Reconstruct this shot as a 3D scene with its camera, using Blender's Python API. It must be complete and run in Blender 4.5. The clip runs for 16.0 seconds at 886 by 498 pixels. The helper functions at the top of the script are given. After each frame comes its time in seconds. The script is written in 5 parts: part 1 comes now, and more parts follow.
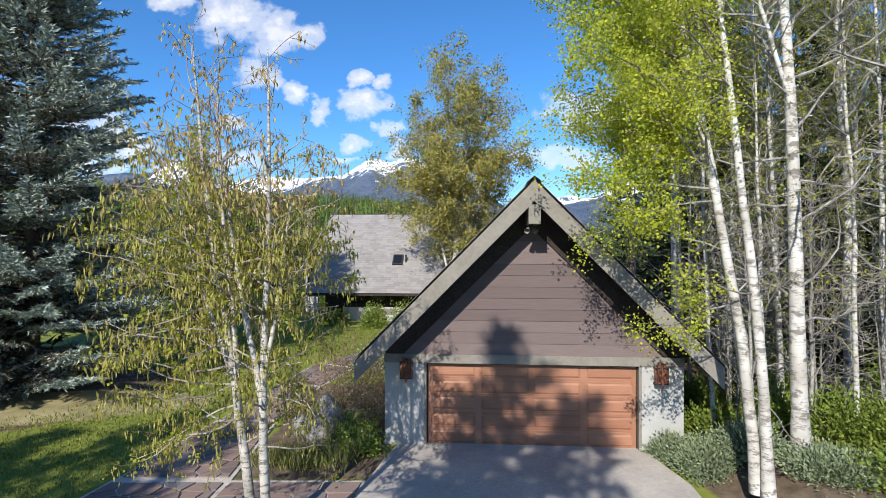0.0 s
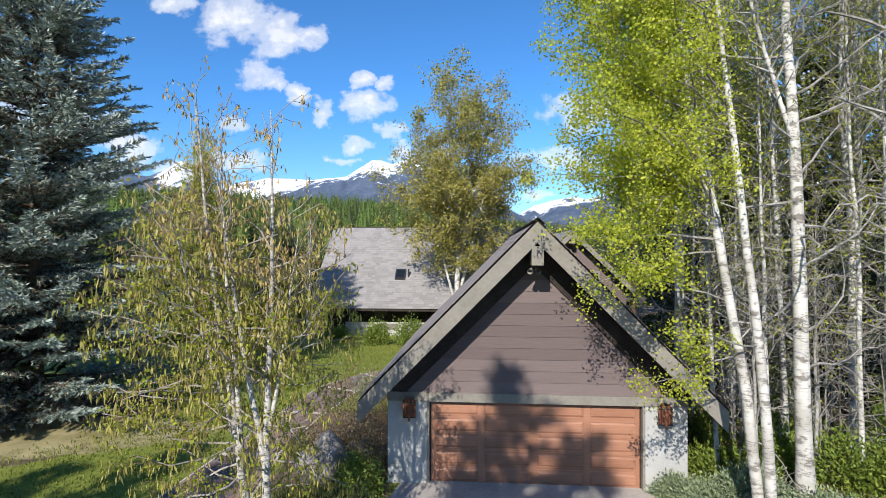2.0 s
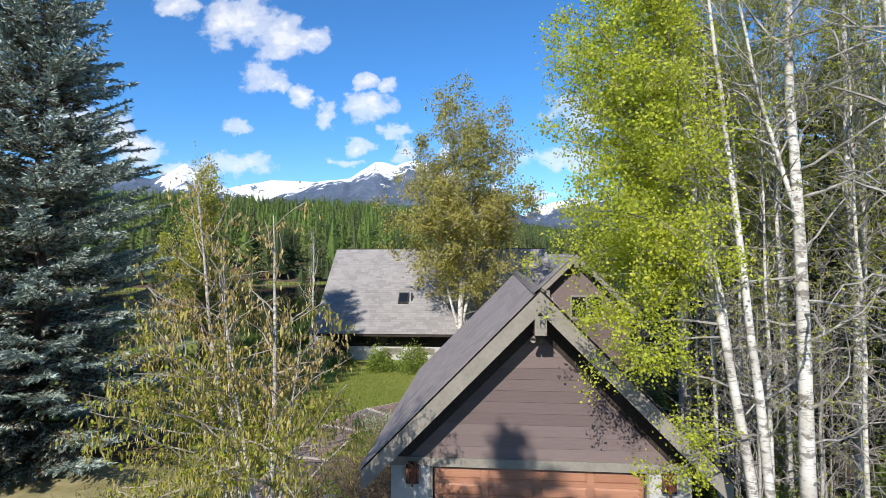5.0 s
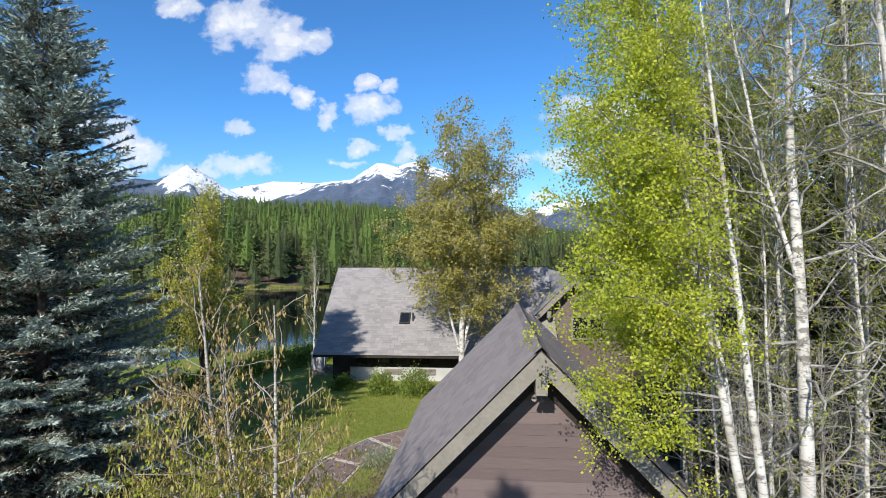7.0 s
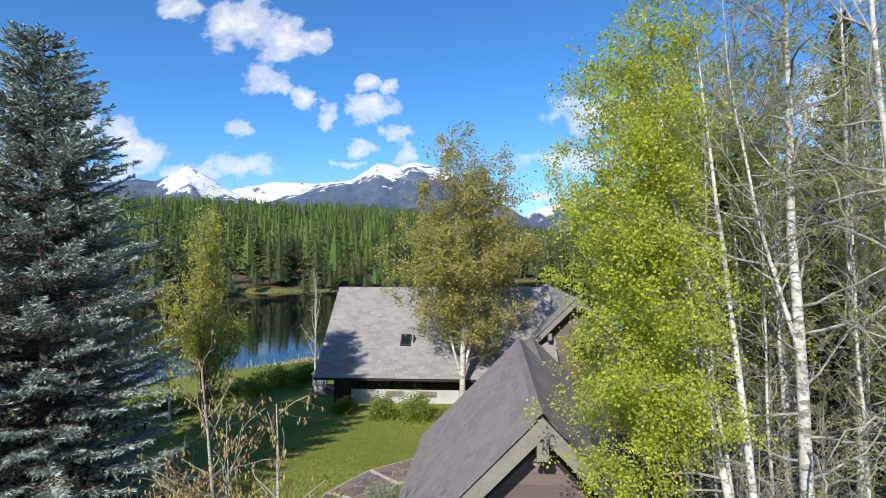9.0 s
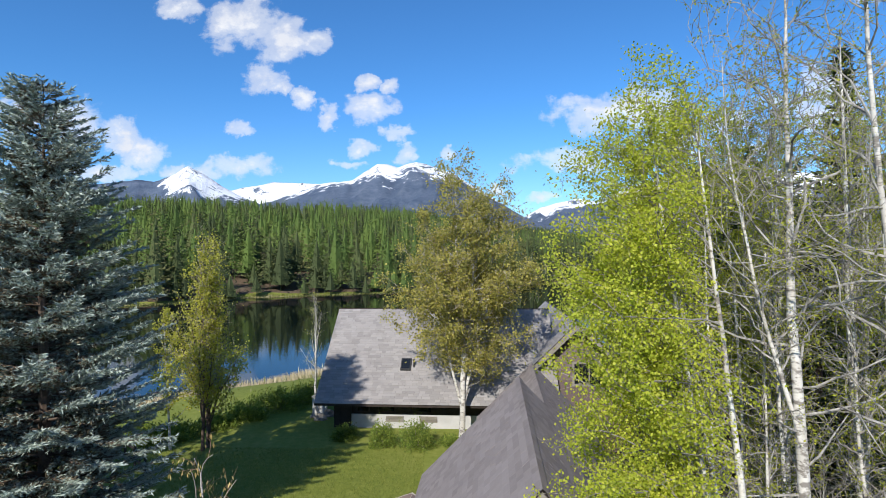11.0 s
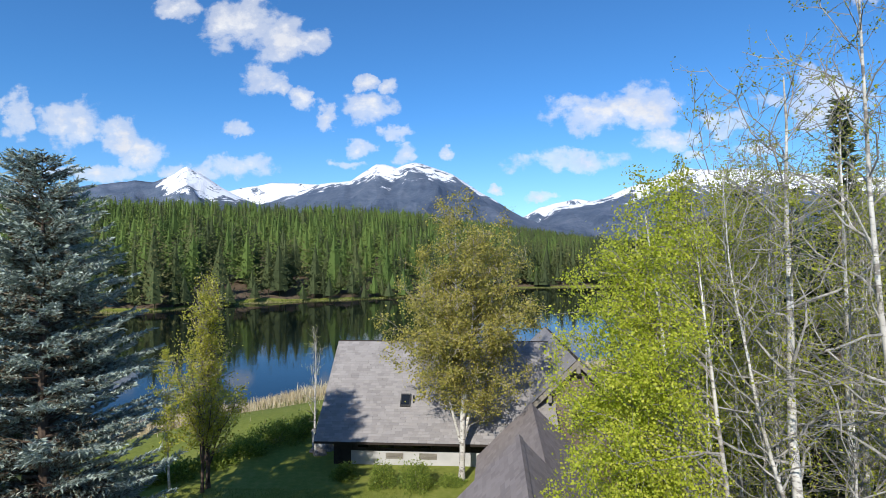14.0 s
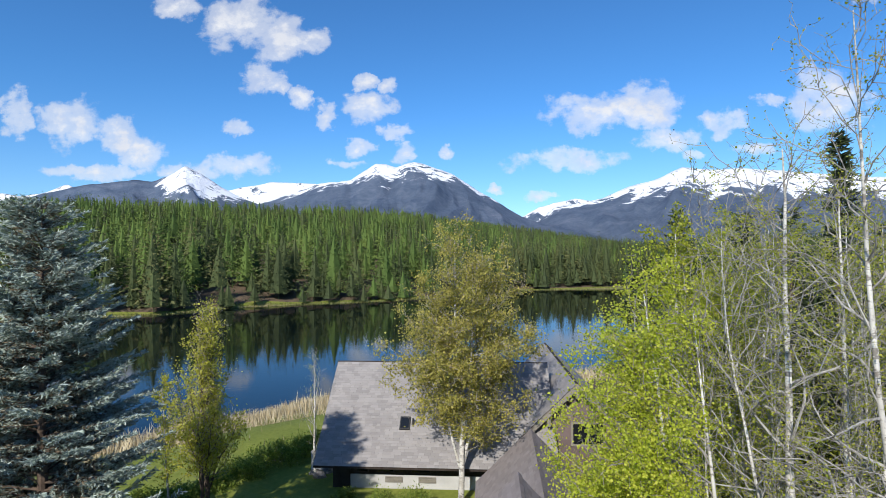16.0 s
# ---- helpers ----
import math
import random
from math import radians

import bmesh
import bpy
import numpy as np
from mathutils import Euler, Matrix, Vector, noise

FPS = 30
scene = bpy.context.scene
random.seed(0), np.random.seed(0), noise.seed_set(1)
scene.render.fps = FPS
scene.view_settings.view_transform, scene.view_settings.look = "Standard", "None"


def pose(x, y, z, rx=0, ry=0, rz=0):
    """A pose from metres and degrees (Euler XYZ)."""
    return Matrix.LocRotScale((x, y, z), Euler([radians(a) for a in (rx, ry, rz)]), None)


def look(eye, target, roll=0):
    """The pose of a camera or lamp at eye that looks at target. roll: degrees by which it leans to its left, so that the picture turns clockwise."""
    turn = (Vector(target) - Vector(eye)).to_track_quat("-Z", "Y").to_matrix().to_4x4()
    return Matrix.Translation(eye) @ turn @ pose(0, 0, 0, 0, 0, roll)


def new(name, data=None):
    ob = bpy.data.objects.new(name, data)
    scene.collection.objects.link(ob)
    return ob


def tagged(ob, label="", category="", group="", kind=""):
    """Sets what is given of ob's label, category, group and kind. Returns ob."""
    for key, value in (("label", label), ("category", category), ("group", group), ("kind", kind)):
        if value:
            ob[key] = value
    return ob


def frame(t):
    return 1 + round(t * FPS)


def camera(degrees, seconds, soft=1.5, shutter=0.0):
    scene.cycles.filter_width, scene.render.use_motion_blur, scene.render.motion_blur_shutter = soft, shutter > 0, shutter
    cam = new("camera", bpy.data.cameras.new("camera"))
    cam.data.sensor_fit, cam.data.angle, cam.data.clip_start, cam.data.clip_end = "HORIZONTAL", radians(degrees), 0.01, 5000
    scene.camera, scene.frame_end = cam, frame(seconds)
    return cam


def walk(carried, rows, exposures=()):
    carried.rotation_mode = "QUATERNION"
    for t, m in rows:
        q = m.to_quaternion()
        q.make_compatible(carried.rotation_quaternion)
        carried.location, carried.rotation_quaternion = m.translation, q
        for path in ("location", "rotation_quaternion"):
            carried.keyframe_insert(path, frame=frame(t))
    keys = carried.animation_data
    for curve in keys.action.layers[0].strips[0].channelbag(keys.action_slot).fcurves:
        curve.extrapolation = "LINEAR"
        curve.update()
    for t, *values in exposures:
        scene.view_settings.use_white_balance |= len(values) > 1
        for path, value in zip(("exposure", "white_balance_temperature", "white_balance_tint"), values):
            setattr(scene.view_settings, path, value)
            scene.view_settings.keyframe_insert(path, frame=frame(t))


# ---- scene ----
cam = camera(80.0, 16.0, soft=0.55)
METRES, EYE, TILT, LEAN, TURN = 10.72, 4.69, 0.0, 0.0, 0.0
ROWS = [
    (0.0, 0.0, 0.0, 0.0, 0.0, 0.0, 0.0),
    (0.5, -0.0015, 0.0004, 0.0197, 0.06, 0.06, -0.01),
    (1.0, -0.0022, 0.0005, 0.0406, 0.14, 0.07, -0.03),
    (1.5, -0.0021, 0.0007, 0.0615, 0.19, 0.11, -0.03),
    (2.0, -0.0011, 0.0008, 0.0821, 0.26, 0.14, 0.01),
    (2.5, -0.001, 0.0012, 0.103, 0.33, 0.18, 0.05),
    (3.0, -0.0008, 0.0013, 0.1251, 0.4, 0.19, 0.07),
    (3.5, -0.0011, 0.0014, 0.1474, 0.47, 0.22, 0.08),
    (4.0, -0.0013, 0.0011, 0.1706, 0.52, 0.25, 0.1),
    (6.5, 0.0023, 0.0012, 0.3102, 0.74, 0.35, 0.21),
    (7.0, 0.0022, 0.0001, 0.342, 0.78, 0.38, 0.23),
    (7.5, 0.0024, -0.0021, 0.374, 0.81, 0.4, 0.24),
    (8.0, 0.0017, -0.0039, 0.4062, 0.81, 0.43, 0.25),
    (8.5, 0.001, -0.0037, 0.4402, 0.82, 0.41, 0.26),
    (9.0, 0.0012, -0.0033, 0.4759, 0.84, 0.41, 0.28),
    (9.5, 0.0021, -0.0026, 0.5143, 0.84, 0.42, 0.3),
    (10.0, 0.0045, -0.0024, 0.5523, 0.86, 0.39, 0.33),
    (12.5, 0.0015, -0.0028, 0.7411, 0.8, 0.4, 0.46),
    (13.0, 0.0005, -0.0033, 0.7778, 0.74, 0.38, 0.47),
    (13.5, -0.0, -0.0039, 0.8146, 0.75, 0.4, 0.45),
    (14.0, 0.0003, -0.0039, 0.8511, 0.73, 0.4, 0.42),
    (14.5, 0.0015, -0.004, 0.8881, 0.74, 0.37, 0.44),
    (15.0, 0.0009, -0.0043, 0.9248, 0.69, 0.35, 0.41),
    (15.5, 0.0013, -0.005, 0.9615, 0.67, 0.34, 0.41),
    (16.0, 0.0023, -0.0058, 0.9994, 0.68, 0.33, 0.4),
]
walk(cam, [(t, pose(0, 0, EYE, TILT, LEAN, TURN) @ pose(METRES * x, METRES * y, METRES * z, 90 + pitch, roll, yaw)) for t, x, y, z, yaw, pitch, roll in ROWS], exposures=((0.0, 0.42), (8.0, 0.36), (16.0, 0.19)))

# ---- world, sun, exposure ----
SUN_WAY = Vector((0.35, 1.0, -0.70)).normalized()
sun_data = bpy.data.lights.new("sun", "SUN")
sun_data.energy, sun_data.angle, sun_data.color = 4.8, radians(0.5), (1.0, 0.95, 0.86)
sun = new("sun", sun_data)
sun.matrix_world = look((0, -60, 60), Vector((0, -60, 60)) + SUN_WAY)

world = bpy.data.worlds.new("sky")
scene.world = world
world.use_nodes = True
wt = world.node_tree
wt.nodes.clear()


def link(tree, a, b):
    tree.links.new(a, b)


def nmath(tree, op, a, b=None, c=None):
    n = tree.nodes.new("ShaderNodeMath")
    n.operation = op
    for i, v in enumerate((a, b, c)):
        if v is None:
            continue
        if isinstance(v, (int, float)):
            n.inputs[i].default_value = v
        else:
            link(tree, v, n.inputs[i])
    return n.outputs[0]


def nmix(tree, fac, a, b):
    n = tree.nodes.new("ShaderNodeMix")
    n.data_type = "RGBA"
    for sock, v in ((n.inputs[0], fac), (n.inputs[6], a), (n.inputs[7], b)):
        if isinstance(v, (int, float)):
            sock.default_value = v
        elif isinstance(v, (tuple, list)):
            sock.default_value = (*v, 1) if len(v) == 3 else v
        else:
            link(tree, v, sock)
    return n.outputs[2]


def nramp(tree, fac, stops, interp="LINEAR"):
    n = tree.nodes.new("ShaderNodeValToRGB")
    n.color_ramp.interpolation = interp
    el = n.color_ramp.elements
    while len(el) < len(stops):
        el.new(0.5)
    for e, (p, c) in zip(el, stops):
        e.position = p
        e.color = (*c, 1) if len(c) == 3 else c
    link(tree, fac, n.inputs[0])
    return n.outputs[0]


def nnoise(tree, vec, scale, detail=4.0, rough=0.55, distort=0.0, dims="3D"):
    n = tree.nodes.new("ShaderNodeTexNoise")
    n.noise_dimensions = dims
    n.inputs["Scale"].default_value, n.inputs["Detail"].default_value = scale, detail
    n.inputs["Roughness"].default_value, n.inputs["Distortion"].default_value = rough, distort
    if vec is not None:
        link(tree, vec, n.inputs["Vector"])
    return n.outputs["Fac"]


def nmap(tree, vec, scale=(1, 1, 1), rot=(0, 0, 0), loc=(0, 0, 0)):
    n = tree.nodes.new("ShaderNodeMapping")
    n.inputs["Scale"].default_value, n.inputs["Rotation"].default_value, n.inputs["Location"].default_value = scale, rot, loc
    link(tree, vec, n.inputs["Vector"])
    return n.outputs[0]


# clear spring sky with scattered fair-weather clouds over the mountains
sky = wt.nodes.new("ShaderNodeTexSky")
sky.sky_type, sky.sun_disc = "NISHITA", False
sky.sun_elevation, sky.sun_rotation = radians(33.4), radians(199.3)
sky.altitude, sky.air_density, sky.dust_density, sky.ozone_density = 900.0, 1.0, 0.25, 2.2
wc = wt.nodes.new("ShaderNodeTexCoord")
sep = wt.nodes.new("ShaderNodeSeparateXYZ")
link(wt, wc.outputs["Generated"], sep.inputs[0])
ahead = nmath(wt, "MAXIMUM", sep.outputs[1], 0.02)
su = nmath(wt, "DIVIDE", sep.outputs[0], ahead)
sv = nmath(wt, "DIVIDE", sep.outputs[2], ahead)
comb = wt.nodes.new("ShaderNodeCombineXYZ")
link(wt, su, comb.inputs[0])
link(wt, sv, comb.inputs[1])
flat_dir = comb.outputs[0]
# centre (right, up), half widths; one list for each bank of clouds
BANK_HIGH = [(-0.51, 0.465, 0.04, 0.016), (-0.385, 0.44, 0.06, 0.04), (-0.32, 0.415, 0.055, 0.034), (-0.265, 0.412, 0.03, 0.02), (-0.353, 0.34, 0.032, 0.024), (-0.33, 0.318, 0.022, 0.014), (0.77, 0.47, 0.024, 0.01)]
BANK_MID = [(-0.276, 0.29, 0.02, 0.016), (-0.236, 0.26, 0.014, 0.02), (-0.15, 0.272, 0.036, 0.022), (-0.155, 0.322, 0.016, 0.01), (-0.115, 0.322, 0.014, 0.013), (-0.102, 0.229, 0.025, 0.011), (-0.086, 0.197, 0.018, 0.014), (-0.175, 0.2, 0.024, 0.012), (-0.4, 0.237, 0.02, 0.01), (0.0, 0.19, 0.011, 0.01), (-0.198, 0.167, 0.026, 0.008)]
BANK_LEFT = [(-0.832, 0.269, 0.027, 0.032), (-0.72, 0.25, 0.05, 0.034), (-0.642, 0.226, 0.036, 0.026), (-0.578, 0.19, 0.045, 0.026), (-0.658, 0.156, 0.075, 0.011), (-0.412, 0.166, 0.058, 0.017), (-0.5, 0.158, 0.05, 0.014)]
BANK_RIGHT = [(0.27, 0.26, 0.07, 0.024), (0.36, 0.272, 0.065, 0.032), (0.412, 0.208, 0.045, 0.018), (0.22, 0.169, 0.08, 0.017), (0.514, 0.24, 0.03, 0.017), (0.46, 0.183, 0.02, 0.007), (0.6, 0.277, 0.027, 0.01), (0.72, 0.28, 0.06, 0.045), (0.571, 0.193, 0.03, 0.009), (0.177, 0.103, 0.022, 0.007), (0.08, 0.118, 0.012, 0.006)]
# ragged outlines: the clouds' directions are bent by a broad and a fine noise
def bent(sock, seed_shift, amount, fine):
    v = nmap(wt, flat_dir, loc=(seed_shift, 3.1 * seed_shift, 0))
    a = nmath(wt, "MULTIPLY", nmath(wt, "SUBTRACT", nnoise(wt, v, 9.0, 2.0, 0.5), 0.5), amount)
    b = nmath(wt, "MULTIPLY", nmath(wt, "SUBTRACT", nnoise(wt, v, 34.0, 4.0, 0.6), 0.5), fine)
    return nmath(wt, "ADD", sock, nmath(wt, "ADD", a, b))


bu, bv = bent(su, 1.7, 0.07, 0.05), bent(sv, 4.3, 0.045, 0.035)
cover = None
for bank in (BANK_HIGH, BANK_MID, BANK_LEFT, BANK_RIGHT):
    for cx, cy, rx, ry in bank:
        dx = nmath(wt, "MULTIPLY", nmath(wt, "SUBTRACT", bu, cx), 0.95 / rx)
        dy = nmath(wt, "MULTIPLY", nmath(wt, "SUBTRACT", bv, cy), 0.88 / ry)
        r2 = nmath(wt, "ADD", nmath(wt, "MULTIPLY", dx, dx), nmath(wt, "MULTIPLY", dy, dy))
        one = nmath(wt, "SUBTRACT", 1.0, nmath(wt, "MULTIPLY", r2, 0.5))
        cover = one if cover is None else nmath(wt, "MAXIMUM", cover, one)
puff = nnoise(wt, nmap(wt, flat_dir, (1.0, 1.5, 1)), 14.0, 5.0, 0.55, 0.2)
wisp = nnoise(wt, flat_dir, 38.0, 5.0, 0.6)
dens = nmath(wt, "ADD", nmath(wt, "ADD", nmath(wt, "MULTIPLY", nmath(wt, "MAXIMUM", cover, -1.0), 1.25), nmath(wt, "MULTIPLY", nmath(wt, "SUBTRACT", puff, 0.5), 3.6)), nmath(wt, "MULTIPLY", nmath(wt, "SUBTRACT", wisp, 0.5), 1.5))
cloud = nramp(wt, nmath(wt, "MULTIPLY", dens, 0.5), [(0.0, (0, 0, 0)), (0.45, (0.55, 0.55, 0.55)), (0.9, (0.96, 0.96, 0.96))], "EASE")
cloud = nmath(wt, "MULTIPLY", cloud, nmath(wt, "GREATER_THAN", sep.outputs[1], 0.3))
shade = nramp(wt, nnoise(wt, nmap(wt, flat_dir, (1, 1.5, 1), loc=(0, -0.022, 0)), 14.0, 5.0, 0.55, 0.2), [(0.35, (8.0, 8.1, 8.3)), (0.62, (6.7, 6.95, 7.6))])
tint = wt.nodes.new("ShaderNodeMix")
tint.data_type, tint.blend_type = "RGBA", "MULTIPLY"
tint.inputs[0].default_value = 1.0
link(wt, sky.outputs[0], tint.inputs[6])
# deepest blue away from the sun, paler towards it
away = nramp(wt, nmath(wt, "MULTIPLY_ADD", sep.outputs[1], 0.5, 0.5), [(0.3, (0.64, 0.98, 1.34)), (0.68, (0.46, 0.96, 1.40))], "EASE")
low_sky = nramp(wt, sep.outputs[2], [(0.0, (1, 1, 1)), (0.3, (0, 0, 0))], "EASE")
link(wt, nmix(wt, low_sky, away, (0.68, 0.97, 1.27)), tint.inputs[7])
tone = nmix(wt, cloud, tint.outputs[2], shade)
bg = wt.nodes.new("ShaderNodeBackground")
bg.inputs[1].default_value = 0.103
link(wt, tone, bg.inputs[0])
wo = wt.nodes.new("ShaderNodeOutputWorld")
link(wt, bg.outputs[0], wo.inputs[0])


# ---- materials ----
def material(name, build):
    m = bpy.data.materials.new(name)
    m.use_nodes = True
    t = m.node_tree
    t.nodes.clear()
    out = t.nodes.new("ShaderNodeOutputMaterial")
    b = t.nodes.new("ShaderNodeBsdfPrincipled")
    b.inputs["Roughness"].default_value = 0.85
    b.inputs["Specular IOR Level"].default_value = 0.25
    link(t, b.outputs[0], out.inputs[0])
    tc = t.nodes.new("ShaderNodeTexCoord").outputs["Object"]
    build(t, b, tc, out)
    return m


def paint(t, b, colour):
    if isinstance(colour, tuple):
        b.inputs["Base Color"].default_value = (*colour, 1)
    else:
        link(t, colour, b.inputs["Base Color"])


def bump(t, b, height, strength, dist=0.02):
    n = t.nodes.new("ShaderNodeBump")
    n.inputs["Strength"].default_value, n.inputs["Distance"].default_value = strength, dist
    link(t, height, n.inputs["Height"])
    link(t, n.outputs[0], b.inputs["Normal"])


def island(t):
    return t.nodes.new("ShaderNodeNewGeometry").outputs["Random Per Island"]


def piece(t):
    return t.nodes.new("ShaderNodeObjectInfo").outputs["Random"]


def mottled(name, dark, light, scale, rough=0.9, fine=8.0, relief=0.3, dist=0.02, stretch=(1, 1, 1)):
    """Two colours mixed by a broad and a fine noise."""
    def build(t, b, tc, out):
        v = nmap(t, tc, stretch)
        f = nmath(t, "ADD", nmath(t, "MULTIPLY", nnoise(t, v, scale, 5), 0.6), nmath(t, "MULTIPLY", nnoise(t, v, scale * fine, 4), 0.4))
        paint(t, b, nramp(t, f, [(0.36, dark), (0.64, light)]))
        b.inputs["Roughness"].default_value = rough
        bump(t, b, nnoise(t, v, scale * fine, 5), relief, dist)
    return material(name, build)


def foliage(name, stops, glow=0.35, rough=0.55):
    """Leaves: a colour for each leaf, some light passing through."""
    def build(t, b, tc, out):
        f = nmath(t, "ADD", nmath(t, "MULTIPLY", island(t), 0.7), nmath(t, "MULTIPLY", nnoise(t, tc, 0.6, 3), 0.3))
        c = nramp(t, f, stops)
        paint(t, b, c)
        b.inputs["Roughness"].default_value = rough
        if glow:
            tr = t.nodes.new("ShaderNodeBsdfTranslucent")
            link(t, c, tr.inputs[0])
            mx = t.nodes.new("ShaderNodeMixShader")
            mx.inputs[0].default_value = glow
            link(t, b.outputs[0], mx.inputs[1])
            link(t, tr.outputs[0], mx.inputs[2])
            link(t, mx.outputs[0], out.inputs[0])
    return material(name, build)


def birch_bark(t, b, tc, out):
    v = nmap(t, tc, (2.2, 2.2, 14))
    marks = nramp(t, nnoise(t, v, 2.0, 5, 0.65), [(0.57, (0, 0, 0)), (0.64, (1, 1, 1))])
    scars = nramp(t, nnoise(t, nmap(t, tc, (1.6, 1.6, 3.4)), 1.9, 6, 0.7), [(0.52, (0, 0, 0)), (0.59, (1, 1, 1))])
    base = nramp(t, nnoise(t, tc, 0.9, 4), [(0.35, (0.38, 0.355, 0.315)), (0.62, (0.63, 0.61, 0.57))])
    c = nmix(t, nmath(t, "MULTIPLY", marks, 0.55), base, (0.10, 0.085, 0.07))
    paint(t, b, nmix(t, nmath(t, "MULTIPLY", scars, 0.75), c, (0.11, 0.09, 0.075)))
    b.inputs["Roughness"].default_value = 0.7
    bump(t, b, marks, 0.4, 0.01)


M_BIRCH = material("birch_bark", birch_bark)


def young_bark(t, b, tc, out):
    v = nmap(t, tc, (3, 3, 9))
    marks = nramp(t, nnoise(t, v, 2.6, 6, 0.7), [(0.5, (0, 0, 0)), (0.6, (1, 1, 1))])
    base = nramp(t, nnoise(t, tc, 1.4, 4), [(0.35, (0.30, 0.275, 0.245)), (0.66, (0.62, 0.59, 0.54))])
    paint(t, b, nmix(t, nmath(t, "MULTIPLY", marks, 0.8), base, (0.09, 0.075, 0.062)))
    b.inputs["Roughness"].default_value = 0.75
    bump(t, b, marks, 0.4, 0.01)


M_BIRCH_YOUNG = material("young_birch_bark", young_bark)
M_TWIG = mottled("grey_twigs", (0.22, 0.19, 0.16), (0.42, 0.38, 0.33), 2.0)
M_TWIG_PALE = mottled("pale_twigs", (0.13, 0.118, 0.105), (0.35, 0.325, 0.295), 2.0)
M_TWIG_RED = mottled("russet_twigs", (0.12, 0.075, 0.05), (0.26, 0.18, 0.12), 2.0)
M_LIMB = mottled("pale_birch_limb", (0.16, 0.15, 0.135), (0.44, 0.42, 0.39), 2.5)
M_BARK = mottled("conifer_bark", (0.05, 0.036, 0.027), (0.14, 0.10, 0.075), 3.0, relief=0.6)
M_LIME = foliage("lime_leaves", [(0.1, (0.29, 0.355, 0.03)), (0.5, (0.51, 0.565, 0.055)), (0.9, (0.73, 0.71, 0.12))], 0.55)
M_ASPEN = foliage("aspen_leaves", [(0.1, (0.18, 0.18, 0.045)), (0.5, (0.35, 0.325, 0.07)), (0.9, (0.55, 0.47, 0.13))], 0.4)
M_CATKIN = foliage("birch_catkins", [(0.1, (0.22, 0.20, 0.05)), (0.5, (0.37, 0.33, 0.085)), (0.9, (0.53, 0.46, 0.16))], 0.3)
M_RUSSET = foliage("russet_buds", [(0.1, (0.29, 0.2, 0.07)), (0.5, (0.43, 0.325, 0.11)), (0.9, (0.57, 0.46, 0.19))], 0.3)
M_YGREEN = foliage("fresh_leaves", [(0.1, (0.20, 0.24, 0.02)), (0.5, (0.34, 0.385, 0.035)), (0.9, (0.49, 0.48, 0.07))], 0.45)
M_COTTON = foliage("cottonwood_leaves", [(0.1, (0.26, 0.28, 0.03)), (0.5, (0.44, 0.44, 0.06)), (0.9, (0.63, 0.58, 0.12))], 0.5)
M_LAWN = foliage("lawn_blades", [(0.1, (0.10, 0.14, 0.02)), (0.5, (0.19, 0.225, 0.038)), (0.9, (0.33, 0.32, 0.09))], 0.3)
M_SPRUCE = foliage("blue_spruce_needles", [(0.05, (0.12, 0.155, 0.125)), (0.45, (0.28, 0.335, 0.285)), (0.95, (0.52, 0.585, 0.53))], 0.0, 0.6)
M_SPRUCE_OLD = foliage("old_spruce_needles", [(0.1, (0.07, 0.06, 0.04)), (0.5, (0.14, 0.115, 0.078)), (0.9, (0.24, 0.19, 0.125))], 0.0, 0.8)
M_PINE = foliage("dark_pine_needles", [(0.1, (0.02, 0.032, 0.014)), (0.5, (0.045, 0.065, 0.028)), (0.9, (0.085, 0.105, 0.045))], 0.0, 0.7)

def woods_tone(name, stops):
    def build(t, b, tc, out):
        a = t.nodes.new("ShaderNodeVertexColor")
        a.layer_name = "tint"
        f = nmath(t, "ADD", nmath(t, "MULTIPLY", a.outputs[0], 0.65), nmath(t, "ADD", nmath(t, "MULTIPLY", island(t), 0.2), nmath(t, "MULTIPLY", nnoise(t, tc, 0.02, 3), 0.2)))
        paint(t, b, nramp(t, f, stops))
        b.inputs["Roughness"].default_value = 0.8
    return material(name, build)


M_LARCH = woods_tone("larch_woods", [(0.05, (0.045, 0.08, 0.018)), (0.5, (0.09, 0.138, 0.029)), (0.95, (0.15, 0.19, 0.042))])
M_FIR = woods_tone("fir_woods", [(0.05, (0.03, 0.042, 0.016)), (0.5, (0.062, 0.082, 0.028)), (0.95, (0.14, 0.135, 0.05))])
M_JUNIPER = foliage("silver_juniper", [(0.1, (0.12, 0.16, 0.085)), (0.5, (0.21, 0.26, 0.145)), (0.9, (0.33, 0.37, 0.23))], 0.1)
M_SHRUB = foliage("green_shrub", [(0.1, (0.075, 0.12, 0.02)), (0.5, (0.16, 0.22, 0.035)), (0.9, (0.28, 0.33, 0.062))], 0.2)
M_HEDGE = foliage("hedge_leaves", [(0.1, (0.10, 0.15, 0.022)), (0.5, (0.20, 0.27, 0.04)), (0.9, (0.33, 0.385, 0.07))], 0.3)
M_DRYSHRUB = foliage("budding_shrub", [(0.1, (0.10, 0.075, 0.045)), (0.5, (0.2, 0.15, 0.08)), (0.9, (0.3, 0.24, 0.13))], 0.15)
M_REED = foliage("dry_reeds", [(0.1, (0.32, 0.25, 0.14)), (0.5, (0.52, 0.43, 0.27)), (0.9, (0.68, 0.6, 0.41))], 0.2)
M_GRASSTUFT = foliage("tall_grass", [(0.1, (0.09, 0.115, 0.03)), (0.5, (0.18, 0.195, 0.055)), (0.9, (0.33, 0.29, 0.13))], 0.25)


